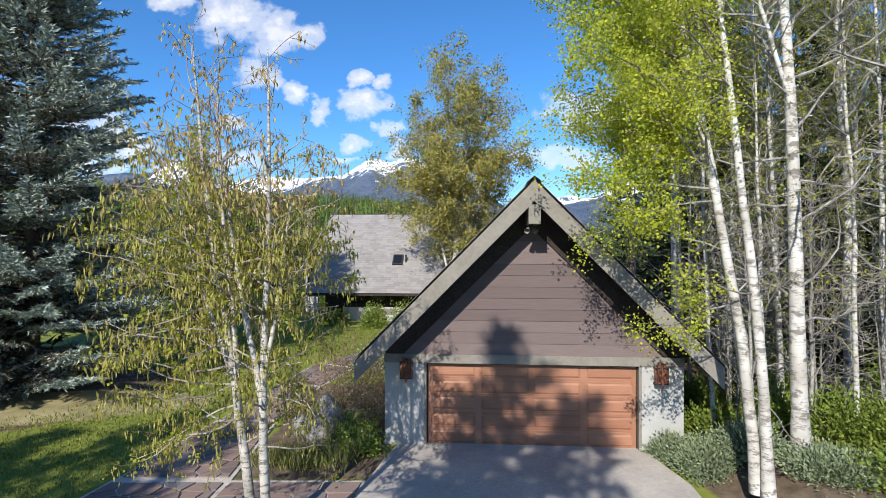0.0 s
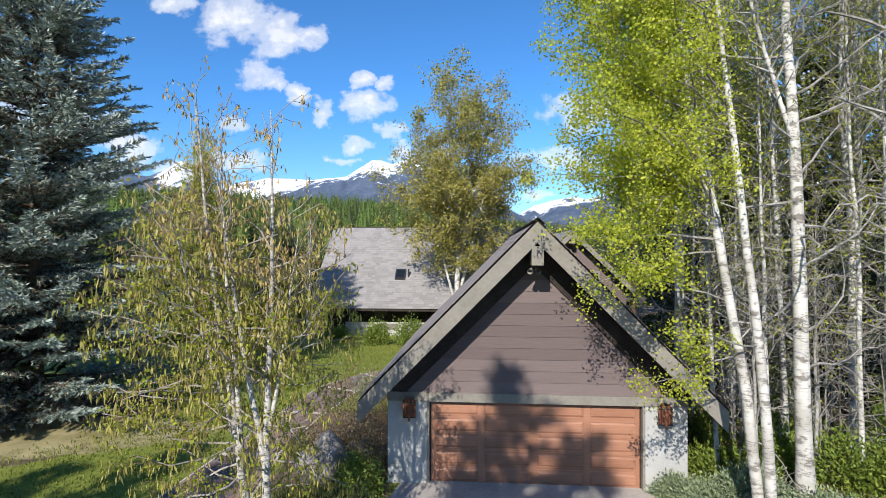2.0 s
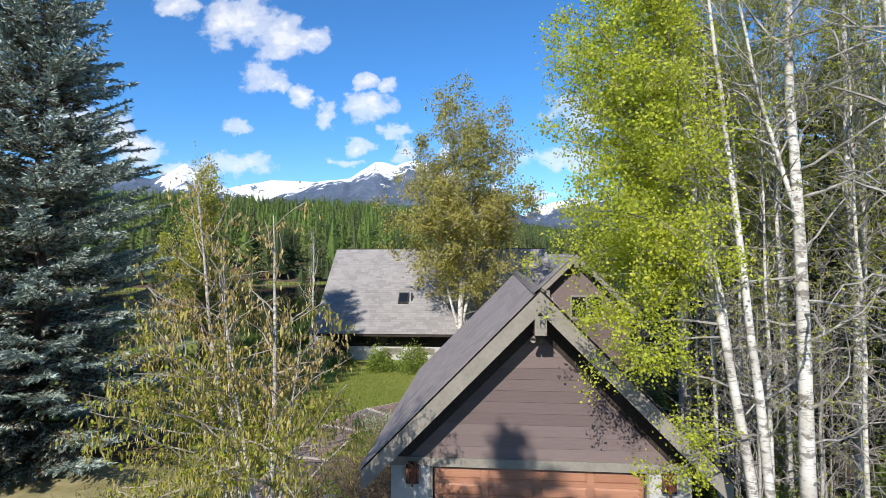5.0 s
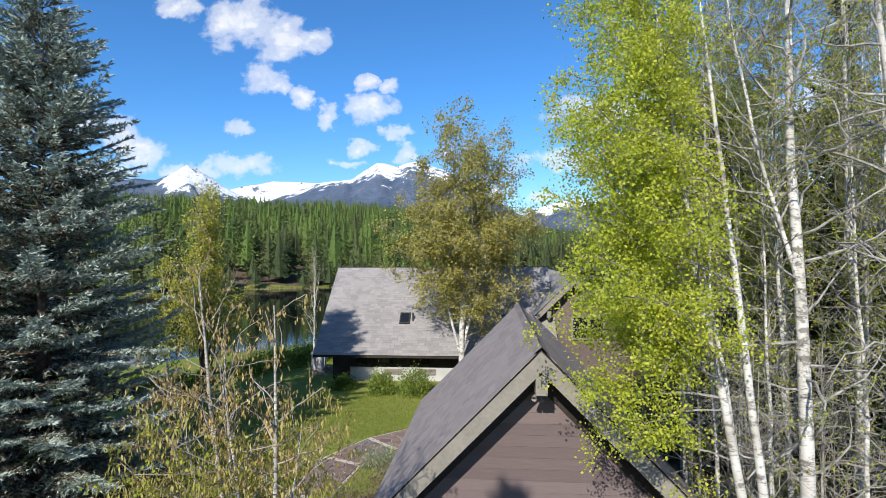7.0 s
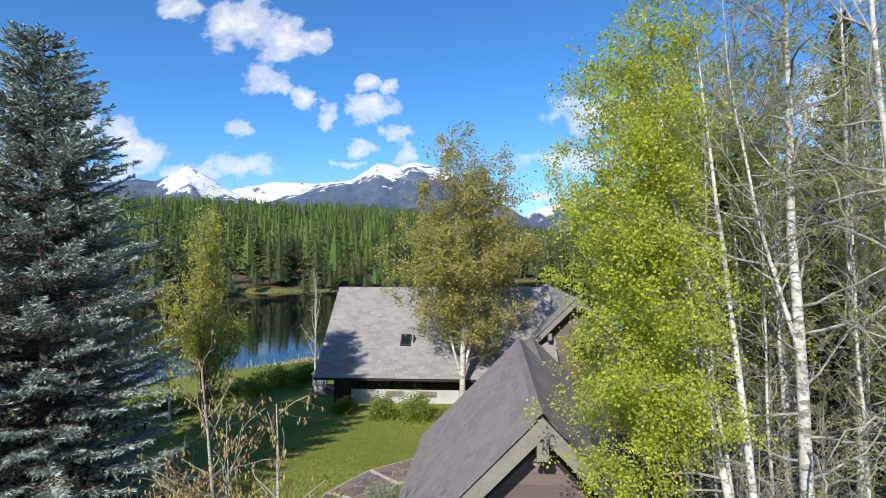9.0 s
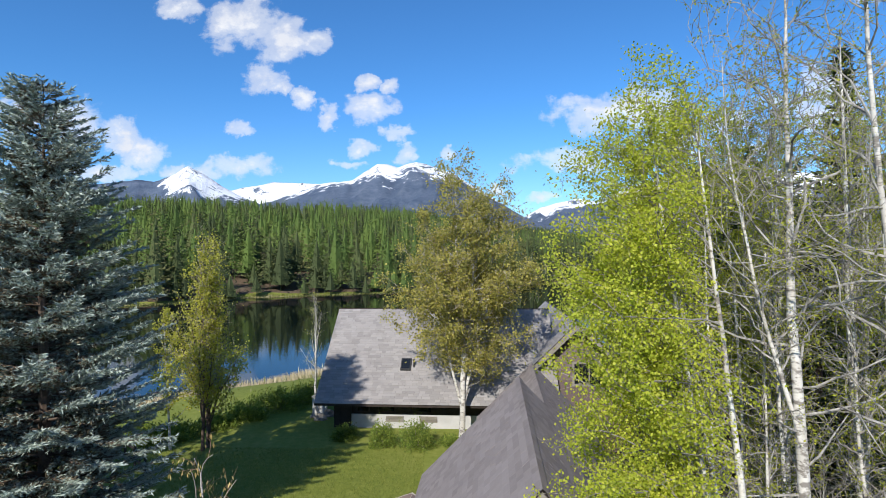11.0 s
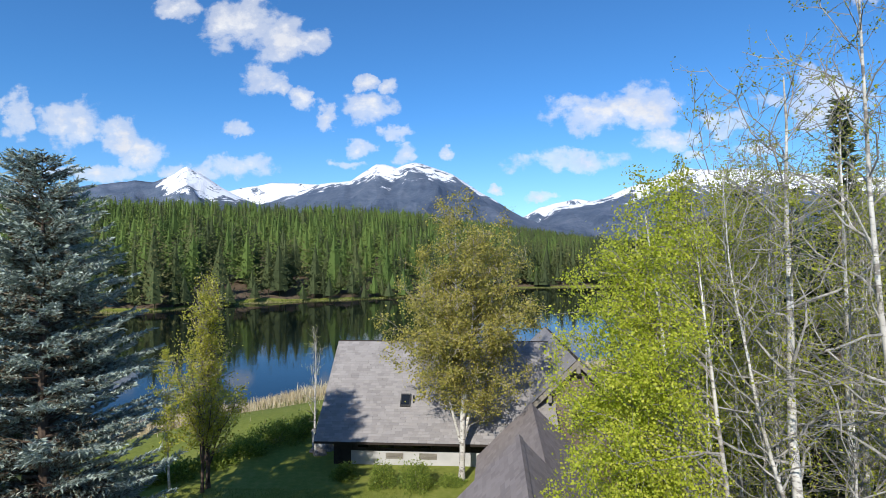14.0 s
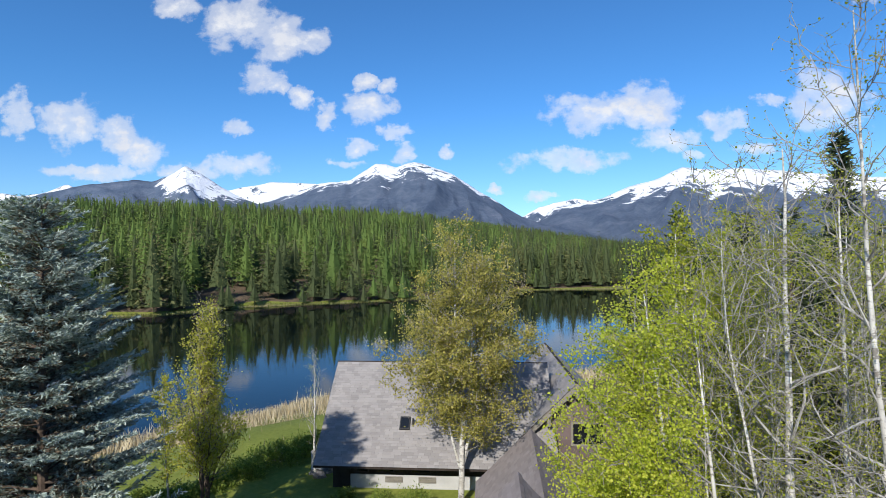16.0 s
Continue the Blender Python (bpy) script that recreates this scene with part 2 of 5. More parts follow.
def grain(t, tc, scale, axis_stretch):
    return nnoise(t, nmap(t, tc, axis_stretch), scale, 6, 0.6)


def wood_siding(t, b, tc, out):
    f = nmath(t, "ADD", nmath(t, "MULTIPLY", grain(t, tc, 6.0, (0.4, 4, 6)), 0.5), nmath(t, "MULTIPLY", piece(t), 0.5))
    paint(t, b, nramp(t, f, [(0.25, (0.12, 0.09, 0.088)), (0.75, (0.175, 0.135, 0.13))]))
    b.inputs["Roughness"].default_value = 0.62
    bump(t, b, grain(t, tc, 18.0, (0.3, 3, 6)), 0.35, 0.006)


def door_wood(t, b, tc, out):
    f = nmath(t, "ADD", nmath(t, "MULTIPLY", grain(t, tc, 5.0, (0.5, 3, 7)), 0.75), nmath(t, "MULTIPLY", piece(t), 0.25))
    paint(t, b, nramp(t, f, [(0.3, (0.285, 0.132, 0.08)), (0.7, (0.385, 0.19, 0.12))]))
    b.inputs["Roughness"].default_value = 0.5
    bump(t, b, grain(t, tc, 22.0, (0.5, 3, 8)), 0.2, 0.004)


def shingles(dark, light):
    def build(t, b, tc, out):
        f = nmath(t, "ADD", nmath(t, "MULTIPLY", piece(t), 0.38), nmath(t, "ADD", nmath(t, "MULTIPLY", nnoise(t, tc, 0.45, 4), 0.47), nmath(t, "MULTIPLY", nnoise(t, tc, 14.0, 4), 0.25)))
        paint(t, b, nramp(t, f, [(0.2, dark), (0.85, light)]))
        b.inputs["Roughness"].default_value = 0.85
        bump(t, b, nnoise(t, tc, 30.0, 4), 0.5, 0.01)
    return build


M_SIDING = material("plum_brown_siding", wood_siding)
M_DOOR = material("cedar_door_wood", door_wood)
M_ROOF = material("grey_slate_shingles", shingles((0.205, 0.192, 0.19), (0.325, 0.307, 0.298)))
M_ROOF_G = material("brown_grey_shingles", shingles((0.195, 0.168, 0.162), (0.295, 0.258, 0.248)))
M_TRIM = mottled("taupe_trim", (0.195, 0.178, 0.152), (0.255, 0.235, 0.203), 1.5, 0.6, relief=0.1, dist=0.004)
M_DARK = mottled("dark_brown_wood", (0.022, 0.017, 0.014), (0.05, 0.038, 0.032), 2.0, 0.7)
M_STUCCO = mottled("grey_stucco", (0.34, 0.335, 0.32), (0.44, 0.435, 0.42), 1.3, 0.95, 24.0, 0.35, 0.008)
M_STUCCO_PALE = mottled("pale_stucco", (0.39, 0.385, 0.38), (0.48, 0.475, 0.47), 1.3, 0.95, 24.0, 0.3, 0.008)
M_CONCRETE = mottled("driveway_concrete", (0.34, 0.31, 0.285), (0.50, 0.46, 0.42), 0.7, 0.9, 20.0, 0.3, 0.006)
M_ROCK = mottled("lichen_rock", (0.085, 0.075, 0.068), (0.33, 0.305, 0.275), 2.6, 0.95, 7.0, 0.8, 0.05)
M_RUST = mottled("weathered_copper", (0.10, 0.035, 0.02), (0.24, 0.10, 0.055), 9.0, 0.6)
M_METAL = mottled("dark_metal", (0.02, 0.02, 0.021), (0.05, 0.05, 0.052), 4.0, 0.5)


def flag(t, b, tc, out):
    c = nramp(t, piece(t), [(0.05, (0.17, 0.12, 0.11)), (0.4, (0.24, 0.17, 0.15)), (0.7, (0.30, 0.20, 0.16)), (0.95, (0.22, 0.19, 0.19))])
    paint(t, b, nmix(t, nmath(t, "MULTIPLY", nnoise(t, tc, 6.0, 5), 0.4), c, (0.12, 0.10, 0.09)))
    bump(t, b, nnoise(t, tc, 12.0, 5), 0.4, 0.01)


M_FLAG = material("red_grey_flagstone", flag)
M_MORTAR = mottled("pale_mortar", (0.42, 0.37, 0.32), (0.56, 0.5, 0.44), 3.0)


def glass(t, b, tc, out):
    paint(t, b, (0.012, 0.014, 0.016))
    b.inputs["Roughness"].default_value = 0.06
    b.inputs["Specular IOR Level"].default_value = 0.6


M_GLASS = material("dark_window_glass", glass)


def lake(t, b, tc, out):
    paint(t, b, (0.003, 0.006, 0.006))
    b.inputs["Roughness"].default_value = 0.05
    b.inputs["IOR"].default_value = 1.33
    b.inputs["Specular IOR Level"].default_value = 0.5
    h = nmath(t, "ADD", nnoise(t, nmap(t, tc, (0.6, 1.6, 1)), 0.9, 4), nmath(t, "MULTIPLY", nnoise(t, nmap(t, tc, (1, 2, 1)), 0.08, 3), 0.6))
    bump(t, b, h, 0.05, 0.08)


M_LAKE = material("lake_water", lake)


def soil(t, b, tc, out):
    big = nnoise(t, tc, 0.12, 5, 0.6)
    fine = nnoise(t, tc, 2.6, 6, 0.65)
    lawn = nramp(t, nmath(t, "ADD", nmath(t, "MULTIPLY", big, 0.5), nmath(t, "MULTIPLY", fine, 0.5)), [(0.3, (0.105, 0.14, 0.02)), (0.5, (0.185, 0.215, 0.036)), (0.72, (0.295, 0.29, 0.08))])
    duff = nramp(t, fine, [(0.3, (0.065, 0.045, 0.03)), (0.5, (0.13, 0.095, 0.065)), (0.72, (0.22, 0.165, 0.11))])
    a = t.nodes.new("ShaderNodeVertexColor")
    a.layer_name = "cover"
    s = t.nodes.new("ShaderNodeSeparateColor")
    link(t, a.outputs[0], s.inputs[0])
    edge = nramp(t, nmath(t, "ADD", s.outputs[0], nmath(t, "MULTIPLY", nmath(t, "SUBTRACT", nnoise(t, tc, 1.2, 5), 0.5), 0.7)), [(0.42, (0, 0, 0)), (0.58, (1, 1, 1))])
    dry = nramp(t, nnoise(t, tc, 1.1, 5), [(0.35, (0.23, 0.20, 0.09)), (0.7, (0.42, 0.36, 0.2))])
    g = nmix(t, edge, lawn, duff)
    edge2 = nramp(t, nmath(t, "ADD", s.outputs[1], nmath(t, "MULTIPLY", nmath(t, "SUBTRACT", nnoise(t, tc, 0.9, 5), 0.5), 0.7)), [(0.4, (0, 0, 0)), (0.6, (1, 1, 1))])
    paint(t, b, nmix(t, edge2, g, dry))
    b.inputs["Roughness"].default_value = 0.95
    bump(t, b, nnoise(t, tc, 34.0, 5, 0.7), 0.5, 0.03)


M_GROUND = material("lawn_and_soil", soil)


def alpine(t, b, tc, out):
    a = t.nodes.new("ShaderNodeVertexColor")
    a.layer_name = "snow"
    v = nmap(t, tc, (0.004, 0.004, 0.006))
    rib = nnoise(t, v, 2.0, 9, 0.72, 0.8)
    f = nmath(t, "ADD", nmath(t, "MULTIPLY", a.outputs[0], 0.74), nmath(t, "MULTIPLY", nmath(t, "SUBTRACT", rib, 0.5), 2.5))
    snow = nramp(t, f, [(0.5, (0, 0, 0)), (0.56, (1, 1, 1))])
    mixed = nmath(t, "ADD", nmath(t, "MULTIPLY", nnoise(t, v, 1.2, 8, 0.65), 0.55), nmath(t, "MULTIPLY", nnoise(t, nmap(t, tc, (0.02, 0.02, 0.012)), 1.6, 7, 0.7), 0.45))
    # blue-grey haze of distance is mixed into these slope colours
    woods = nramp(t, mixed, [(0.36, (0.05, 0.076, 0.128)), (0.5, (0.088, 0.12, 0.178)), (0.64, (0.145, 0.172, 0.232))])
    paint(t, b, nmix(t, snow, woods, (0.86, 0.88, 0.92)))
    bump(t, b, nnoise(t, v, 4.0, 9, 0.75), 0.55, 50.0)


M_ALPINE = material("hazy_snowy_mountain", alpine)


# ---- mesh helpers ----
class Buf:
    """Collects vertices and faces, then becomes one mesh."""

    def __init__(self):
        self.v, self.f, self.n = [], [], 0

    def add(self, verts, faces):
        verts = np.asarray(verts, float).reshape(-1, 3)
        faces = np.asarray(faces, int)
        self.v.append(verts)
        self.f.append(faces + self.n)
        self.n += len(verts)

    def tube(self, pts, radii, sides=6, cap=False):
        p = np.asarray(pts, float)
        r = np.asarray(radii, float)
        d = np.gradient(p, axis=0)
        d /= np.linalg.norm(d, axis=1)[:, None] + 1e-9
        ref = np.array((0.0, 0.0, 1.0)) if abs(d[0, 2]) < 0.8 else np.array((1.0, 0.0, 0.0))
        a = np.cross(d, ref)
        a /= np.linalg.norm(a, axis=1)[:, None] + 1e-9
        b = np.cross(d, a)
        ang = np.arange(sides) * 2 * math.pi / sides
        ring = p[:, None, :] + r[:, None, None] * (np.cos(ang)[None, :, None] * a[:, None, :] + np.sin(ang)[None, :, None] * b[:, None, :])
        n = len(p)
        i, j = np.meshgrid(np.arange(n - 1), np.arange(sides), indexing="ij")
        i, j = i.ravel(), j.ravel()
        k = (j + 1) % sides
        self.add(ring, np.stack([i * sides + j, i * sides + k, (i + 1) * sides + k, (i + 1) * sides + j], 1))

    def blades(self, c, way, size, width, rng, fold=0.0):
        """Small diamonds at c, along way."""
        n = len(c)
        way = way / (np.linalg.norm(way, axis=1)[:, None] + 1e-9)
        side = np.cross(way, rng.normal(size=(n, 3)))
        side /= np.linalg.norm(side, axis=1)[:, None] + 1e-9
        size, width = np.broadcast_to(size, n)[:, None], np.broadcast_to(width, n)[:, None]
        v = np.stack([c, c + way * size * 0.45 + side * width * 0.5, c + way * size, c + way * size * 0.45 - side * width * 0.5], 1)
        self.add(v, np.arange(4 * n).reshape(n, 4))

    def spikes(self, c, way, size, width, rng):
        """Small pointed slivers at c, along way."""
        n = len(c)
        way = way / (np.linalg.norm(way, axis=1)[:, None] + 1e-9)
        side = np.cross(way, rng.normal(size=(n, 3)))
        side /= np.linalg.norm(side, axis=1)[:, None] + 1e-9
        size, width = np.broadcast_to(size, n)[:, None], np.broadcast_to(width, n)[:, None]
        v = np.stack([c - side * width * 0.5, c + side * width * 0.5, c + way * size], 1)
        self.add(v, np.arange(3 * n).reshape(n, 3))

    def box(self, lo, hi):
        x0, y0, z0 = lo
        x1, y1, z1 = hi
        v = [(x0, y0, z0), (x1, y0, z0), (x1, y1, z0), (x0, y1, z0), (x0, y0, z1), (x1, y0, z1), (x1, y1, z1), (x0, y1, z1)]
        self.add(v, [(0, 3, 2, 1), (4, 5, 6, 7), (0, 1, 5, 4), (1, 2, 6, 5), (2, 3, 7, 6), (3, 0, 4, 7)])

    def mesh(self, name, mat=None, smooth=False):
        me = bpy.data.meshes.new(name)
        if self.v:
            v = np.concatenate(self.v)
            quads = [f for f in self.f if f.shape[1] == 4]
            tris = [f for f in self.f if f.shape[1] == 3]
            q = np.concatenate(quads) if quads else np.zeros((0, 4), int)
            t = np.concatenate(tris) if tris else np.zeros((0, 3), int)
            me.vertices.add(len(v))
            me.vertices.foreach_set("co", v.ravel().astype(np.float32))
            me.loops.add(q.size + t.size)
            me.loops.foreach_set("vertex_index", np.concatenate([q.ravel(), t.ravel()]).astype(np.int32))
            me.polygons.add(len(q) + len(t))
            starts = np.concatenate([np.arange(len(q)) * 4, q.size + np.arange(len(t)) * 3])
            me.polygons.foreach_set("loop_start", starts.astype(np.int32))
            me.polygons.foreach_set("use_smooth", np.full(len(q) + len(t), bool(smooth)))
            me.update(calc_edges=True)
        if mat:
            me.materials.append(mat)
        return me


def thing(name, at, label, category, group="", kind="", rz=0.0):
    ob = new(name)
    ob.empty_display_size = 0.3
    ob.matrix_world = pose(*at, 0, 0, rz)
    return tagged(ob, label, category, group, kind)


def part(name, shape, mat, parent, label="", smooth=False, kind=""):
    me = shape.mesh(name, mat, smooth) if isinstance(shape, Buf) else shape
    ob = new(name, me)
    ob.parent = parent
    return tagged(ob, label, "", "", kind)


def solid(name, shape, mat, label, category, at=(0, 0, 0), rz=0.0, kind="", group="", smooth=False):
    ob = new(name, shape.mesh(name, mat, smooth))
    ob.matrix_world = pose(*at, 0, 0, rz)
    return tagged(ob, label, category, group, kind)


def beam(buf, a, b, half_w, half_h):
    """A straight timber from a to b, its height upright."""
    a, b = np.array(a, float), np.array(b, float)
    d = (b - a) / np.linalg.norm(b - a)
    s = np.cross(d, (0, 0, 1.0))
    s /= np.linalg.norm(s) + 1e-9
    u = np.cross(s, d)
    v = [p + sx * s * half_w + sz * u * half_h for p in (a, b) for sx, sz in ((-1, -1), (1, -1), (1, 1), (-1, 1))]
    buf.add(v, [(0, 1, 2, 3), (7, 6, 5, 4), (0, 4, 5, 1), (1, 5, 6, 2), (2, 6, 7, 3), (3, 7, 4, 0)])


def prism(buf, poly, y0, y1):
    """A flat outline in x and z, given a thickness along y (outline of three or four corners)."""
    n = len(poly)
    v = [(x, y0, z) for x, z in poly] + [(x, y1, z) for x, z in poly]
    buf.add(v, [tuple(range(n))])
    buf.n -= 2 * n
    buf.f.append(np.array([tuple(range(2 * n - 1, n - 1, -1))]) + buf.n)
    buf.f.append(np.array([(i, i + n, (i + 1) % n + n, (i + 1) % n) for i in range(n)]) + buf.n)
    buf.n += 2 * n


# ---- ground, lake, mountains ----
NEAR_X = [-260, -120, -60, -40, -25, -20, 0, 20, 40, 70, 120, 200]
NEAR_Y = [130, 62, 57, 59, 67, 74, 84, 92, 100, 114, 176, 232]
FAR_X = [-260, -200, -108, -86, -30, -5, 20, 66, 150, 200]
FAR_Y = [145, 165, 190, 219, 240, 262, 300, 307, 318, 262]
LAKE_Z = -7.0


def smooth(a, b, x):
    t = np.clip((x - a) / (b - a), 0, 1)
    return t * t * (3 - 2 * t)


def wave(x, y, k):
    return np.sin(x * k + 1.3) * np.cos(y * k * 1.13 + 0.4) + 0.5 * np.sin(x * k * 2.3 + y * k * 1.7)


def height(x, y):
    x, y = np.asarray(x, float), np.asarray(y, float)
    ny, fy = np.interp(x, NEAR_X, NEAR_Y), np.interp(x, FAR_X, FAR_Y)
    inside_x = (x > -260) & (x < 200)
    dn, df = ny - y + wave(x, y, 0.11) * 0.8, y - fy + wave(x, y, 0.07) * 1.5
    near = LAKE_Z - 0.15 + 7.15 * smooth(-1, 32, dn) + 0.02 * wave(x, y, 0.35)
    near = near + 0.6 * smooth(5.2, 6.5, x - 0.9 * smooth(11.3, 12.6, y)) * (1 - smooth(22, 34, y)) * smooth(4, 7, y)
    u = x / np.maximum(y, 60)
    slope = np.interp(u, [-1, -0.7, -0.4, -0.1, 0, 0.1, 0.25, 0.36, 0.6], [0.142, 0.136, 0.12, 0.112, 0.085, 0.066, 0.034, 0.014, 0.01])
    reach = np.interp(u, [-0.1, 0.1], [560, 1250])
    far = LAKE_Z - 0.2 + 1.2 * smooth(0, 9, df) + slope * np.clip(df - 5, 0, reach) + 0.5 * wave(x, y, 0.03) * smooth(5, 60, df)
    far = far + 2.0 * np.exp(-(((x + 90) / 8) ** 2 + ((y - 229) / 5) ** 2))
    bed = LAKE_Z - 0.2 - 1.5 * smooth(0, 12, np.minimum(-dn, -df))
    side = np.where(x <= -260, -260 - x, x - 200)
    flank = LAKE_Z + 7 * smooth(0, 30, side)
    z = np.where(dn > 0, near, np.where(df > 0, far, bed))
    return np.where(inside_x, z, np.where(df > 0, np.maximum(far, flank), flank))


def spaced(parts):
    return np.unique(np.concatenate([np.arange(a, b, s) for a, b, s in parts]))


gx = spaced([(-3000, -300, 120), (-300, -60, 6), (-60, -22, 2), (-22, 22, 0.5), (22, 60, 2), (60, 300, 6), (300, 3001, 120)])
gy = spaced([(-400, -40, 40), (-40, 5, 3), (5, 40, 0.5), (40, 80, 1.5), (80, 340, 4), (340, 1600, 45), (1600, 4600, 300)])
X, Y = np.meshgrid(gx, gy)
Z = height(X, Y)
ground_buf = Buf()
i, j = np.meshgrid(np.arange(len(gy) - 1), np.arange(len(gx) - 1), indexing="ij")
i, j, w = i.ravel(), j.ravel(), len(gx)
ground_buf.add(np.stack([X, Y, Z], -1), np.stack([i * w + j, i * w + j + 1, (i + 1) * w + j + 1, (i + 1) * w + j], 1))
ground = solid("ground", ground_buf, M_GROUND, "green lawn and bare soil sloping down to the lake", "ground", kind="structure", smooth=True)
xf, yf = X.ravel(), Y.ravel()
bed_left = (smooth(-4.6, -4.2, xf) * (1 - smooth(-1.6, -1.2, xf))) * smooth(10.6, 11, yf) * (1 - smooth(17.5, 19, yf))
under = smooth(4.9, 5.2, xf) * (1 - smooth(60, 90, yf))
spruce_bed = 1 - smooth(3.6, 5.0, np.hypot(xf + 13.35, yf - 17.4))
woods = smooth(4, 9, yf - np.interp(xf, FAR_X, FAR_Y))
mound = np.exp(-(((xf + 90) / 6) ** 2 + ((yf - 227) / 4) ** 2)) * 1.1
duff = np.clip(np.maximum.reduce([mound, bed_left, under, spruce_bed, woods]), 0, 1)
dry = np.clip(np.maximum(1 - smooth(1.2, 3.0, np.hypot((xf + 12.5) * 0.4, (yf - 15.6 - 0.15 * (xf + 12.5)) * 1.2)), smooth(-18, -8, yf - np.interp(xf, NEAR_X, NEAR_Y)) * (xf < 200) * (yf < np.interp(xf, FAR_X, FAR_Y) - 20)), 0, 1)
far_df = yf - np.interp(xf, FAR_X, FAR_Y)
dry = np.maximum(dry, 0.7 * smooth(-4, -2, far_df) * (1 - smooth(2, 5, far_df)) * (np.abs(xf) < 260))
attr = ground.data.color_attributes.new("cover", "FLOAT_COLOR", "POINT")
attr.data.foreach_set("color", np.stack([duff, dry, 0 * duff, 0 * duff + 1], 1).ravel().astype(np.float32))

lake_buf = Buf()
lake_buf.add([(-330, 50, LAKE_Z), (260, 50, LAKE_Z), (260, 345, LAKE_Z), (-330, 345, LAKE_Z)], [(0, 1, 2, 3)])
solid("water", lake_buf, M_LAKE, "calm dark lake reflecting forest and blue sky", "lake", kind="structure")


def mountain(label, us, vs, dist, foot, seed, snow_v, rib, crest=1.0, u_min=-9.0):
    """A ridge whose skyline is given as the tangents of bearing and height, falling to its foot."""
    rng = np.random.default_rng(seed)
    nu, nj = 220, 34
    u = np.linspace(us[0], us[-1], nu)
    v = np.interp(u, us, vs)
    ph = rng.uniform(0, 6.28, 12)
    fine = sum(np.sin(u * f + p) / f for f, p in zip((60, 95, 140, 210, 330, 470), ph))
    v = v + fine * 0.035
    js = np.concatenate([np.linspace(0, 1, nj - 6), np.linspace(1.06, 1.4, 6)])
    U, J = np.meshgrid(u, js)
    V = np.broadcast_to(v, U.shape)
    D = foot + (dist - foot) * J
    H = np.where(J <= 1, V * dist * J ** 1.25, V * dist * np.clip(1 - (J - 1) * 1.5, 0, 1))
    bend = U + 0.03 * np.sin(J * 7 + U * 9)
    spur = sum(np.abs(np.sin(bend * f + J * g + p)) / k for f, g, p, k in ((22, 2.5, ph[6], 1.0), (47, -4.4, ph[7], 1.8), (97, 6.1, ph[8], 3.2), (190, -8.2, ph[9], 6.0)))
    H = H - rib * dist * V * (spur - 0.6) * np.clip(J * (1 - J), 0, 1) * 4 * 0.2
    b = Buf()
    i, j = np.meshgrid(np.arange(len(js) - 1), np.arange(nu - 1), indexing="ij")
    i, j = i.ravel(), j.ravel()
    b.add(np.stack([U * D, D, H + 12], -1), np.stack([i * nu + j, i * nu + j + 1, (i + 1) * nu + j + 1, (i + 1) * nu + j], 1))
    ob = solid("mountain", b, M_ALPINE, label, "mountain", kind="structure", group="mountain range", smooth=True)
    level = H / dist
    amount = np.maximum(smooth(snow_v - 0.03, snow_v + 0.03, level + 0.02 * (spur - 0.7)), crest * smooth(0.86, 1.0, J) * smooth(snow_v - 0.075, snow_v - 0.02, level))
    amount = amount * smooth(u_min - 0.03, u_min + 0.03, U)
    a = ob.data.color_attributes.new("snow", "FLOAT_COLOR", "POINT")
    a.data.foreach_set("color", np.stack([amount.ravel()] * 3 + [np.ones(amount.size)], 1).ravel().astype(np.float32))
    return ob


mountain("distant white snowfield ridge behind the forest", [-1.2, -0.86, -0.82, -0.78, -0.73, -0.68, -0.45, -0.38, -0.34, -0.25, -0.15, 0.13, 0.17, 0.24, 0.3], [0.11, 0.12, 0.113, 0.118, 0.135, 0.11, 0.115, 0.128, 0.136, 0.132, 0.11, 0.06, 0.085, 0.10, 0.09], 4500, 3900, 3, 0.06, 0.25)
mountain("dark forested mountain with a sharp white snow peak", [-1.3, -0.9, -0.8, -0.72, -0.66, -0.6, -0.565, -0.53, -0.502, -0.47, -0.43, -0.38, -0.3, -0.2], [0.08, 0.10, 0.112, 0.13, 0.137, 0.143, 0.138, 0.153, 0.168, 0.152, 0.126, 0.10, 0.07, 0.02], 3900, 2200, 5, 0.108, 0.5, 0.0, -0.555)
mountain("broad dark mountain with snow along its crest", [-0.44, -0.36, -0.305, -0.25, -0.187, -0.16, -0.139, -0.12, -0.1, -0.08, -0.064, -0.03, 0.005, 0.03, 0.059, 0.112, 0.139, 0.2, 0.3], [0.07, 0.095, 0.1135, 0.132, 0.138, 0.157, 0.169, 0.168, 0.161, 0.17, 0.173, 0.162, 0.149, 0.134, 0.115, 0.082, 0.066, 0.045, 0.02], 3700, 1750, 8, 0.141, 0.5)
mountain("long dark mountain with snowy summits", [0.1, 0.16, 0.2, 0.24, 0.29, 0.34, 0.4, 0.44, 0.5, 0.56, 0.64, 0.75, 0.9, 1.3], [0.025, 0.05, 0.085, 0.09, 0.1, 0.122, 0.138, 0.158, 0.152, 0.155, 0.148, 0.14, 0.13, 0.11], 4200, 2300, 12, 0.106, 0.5)


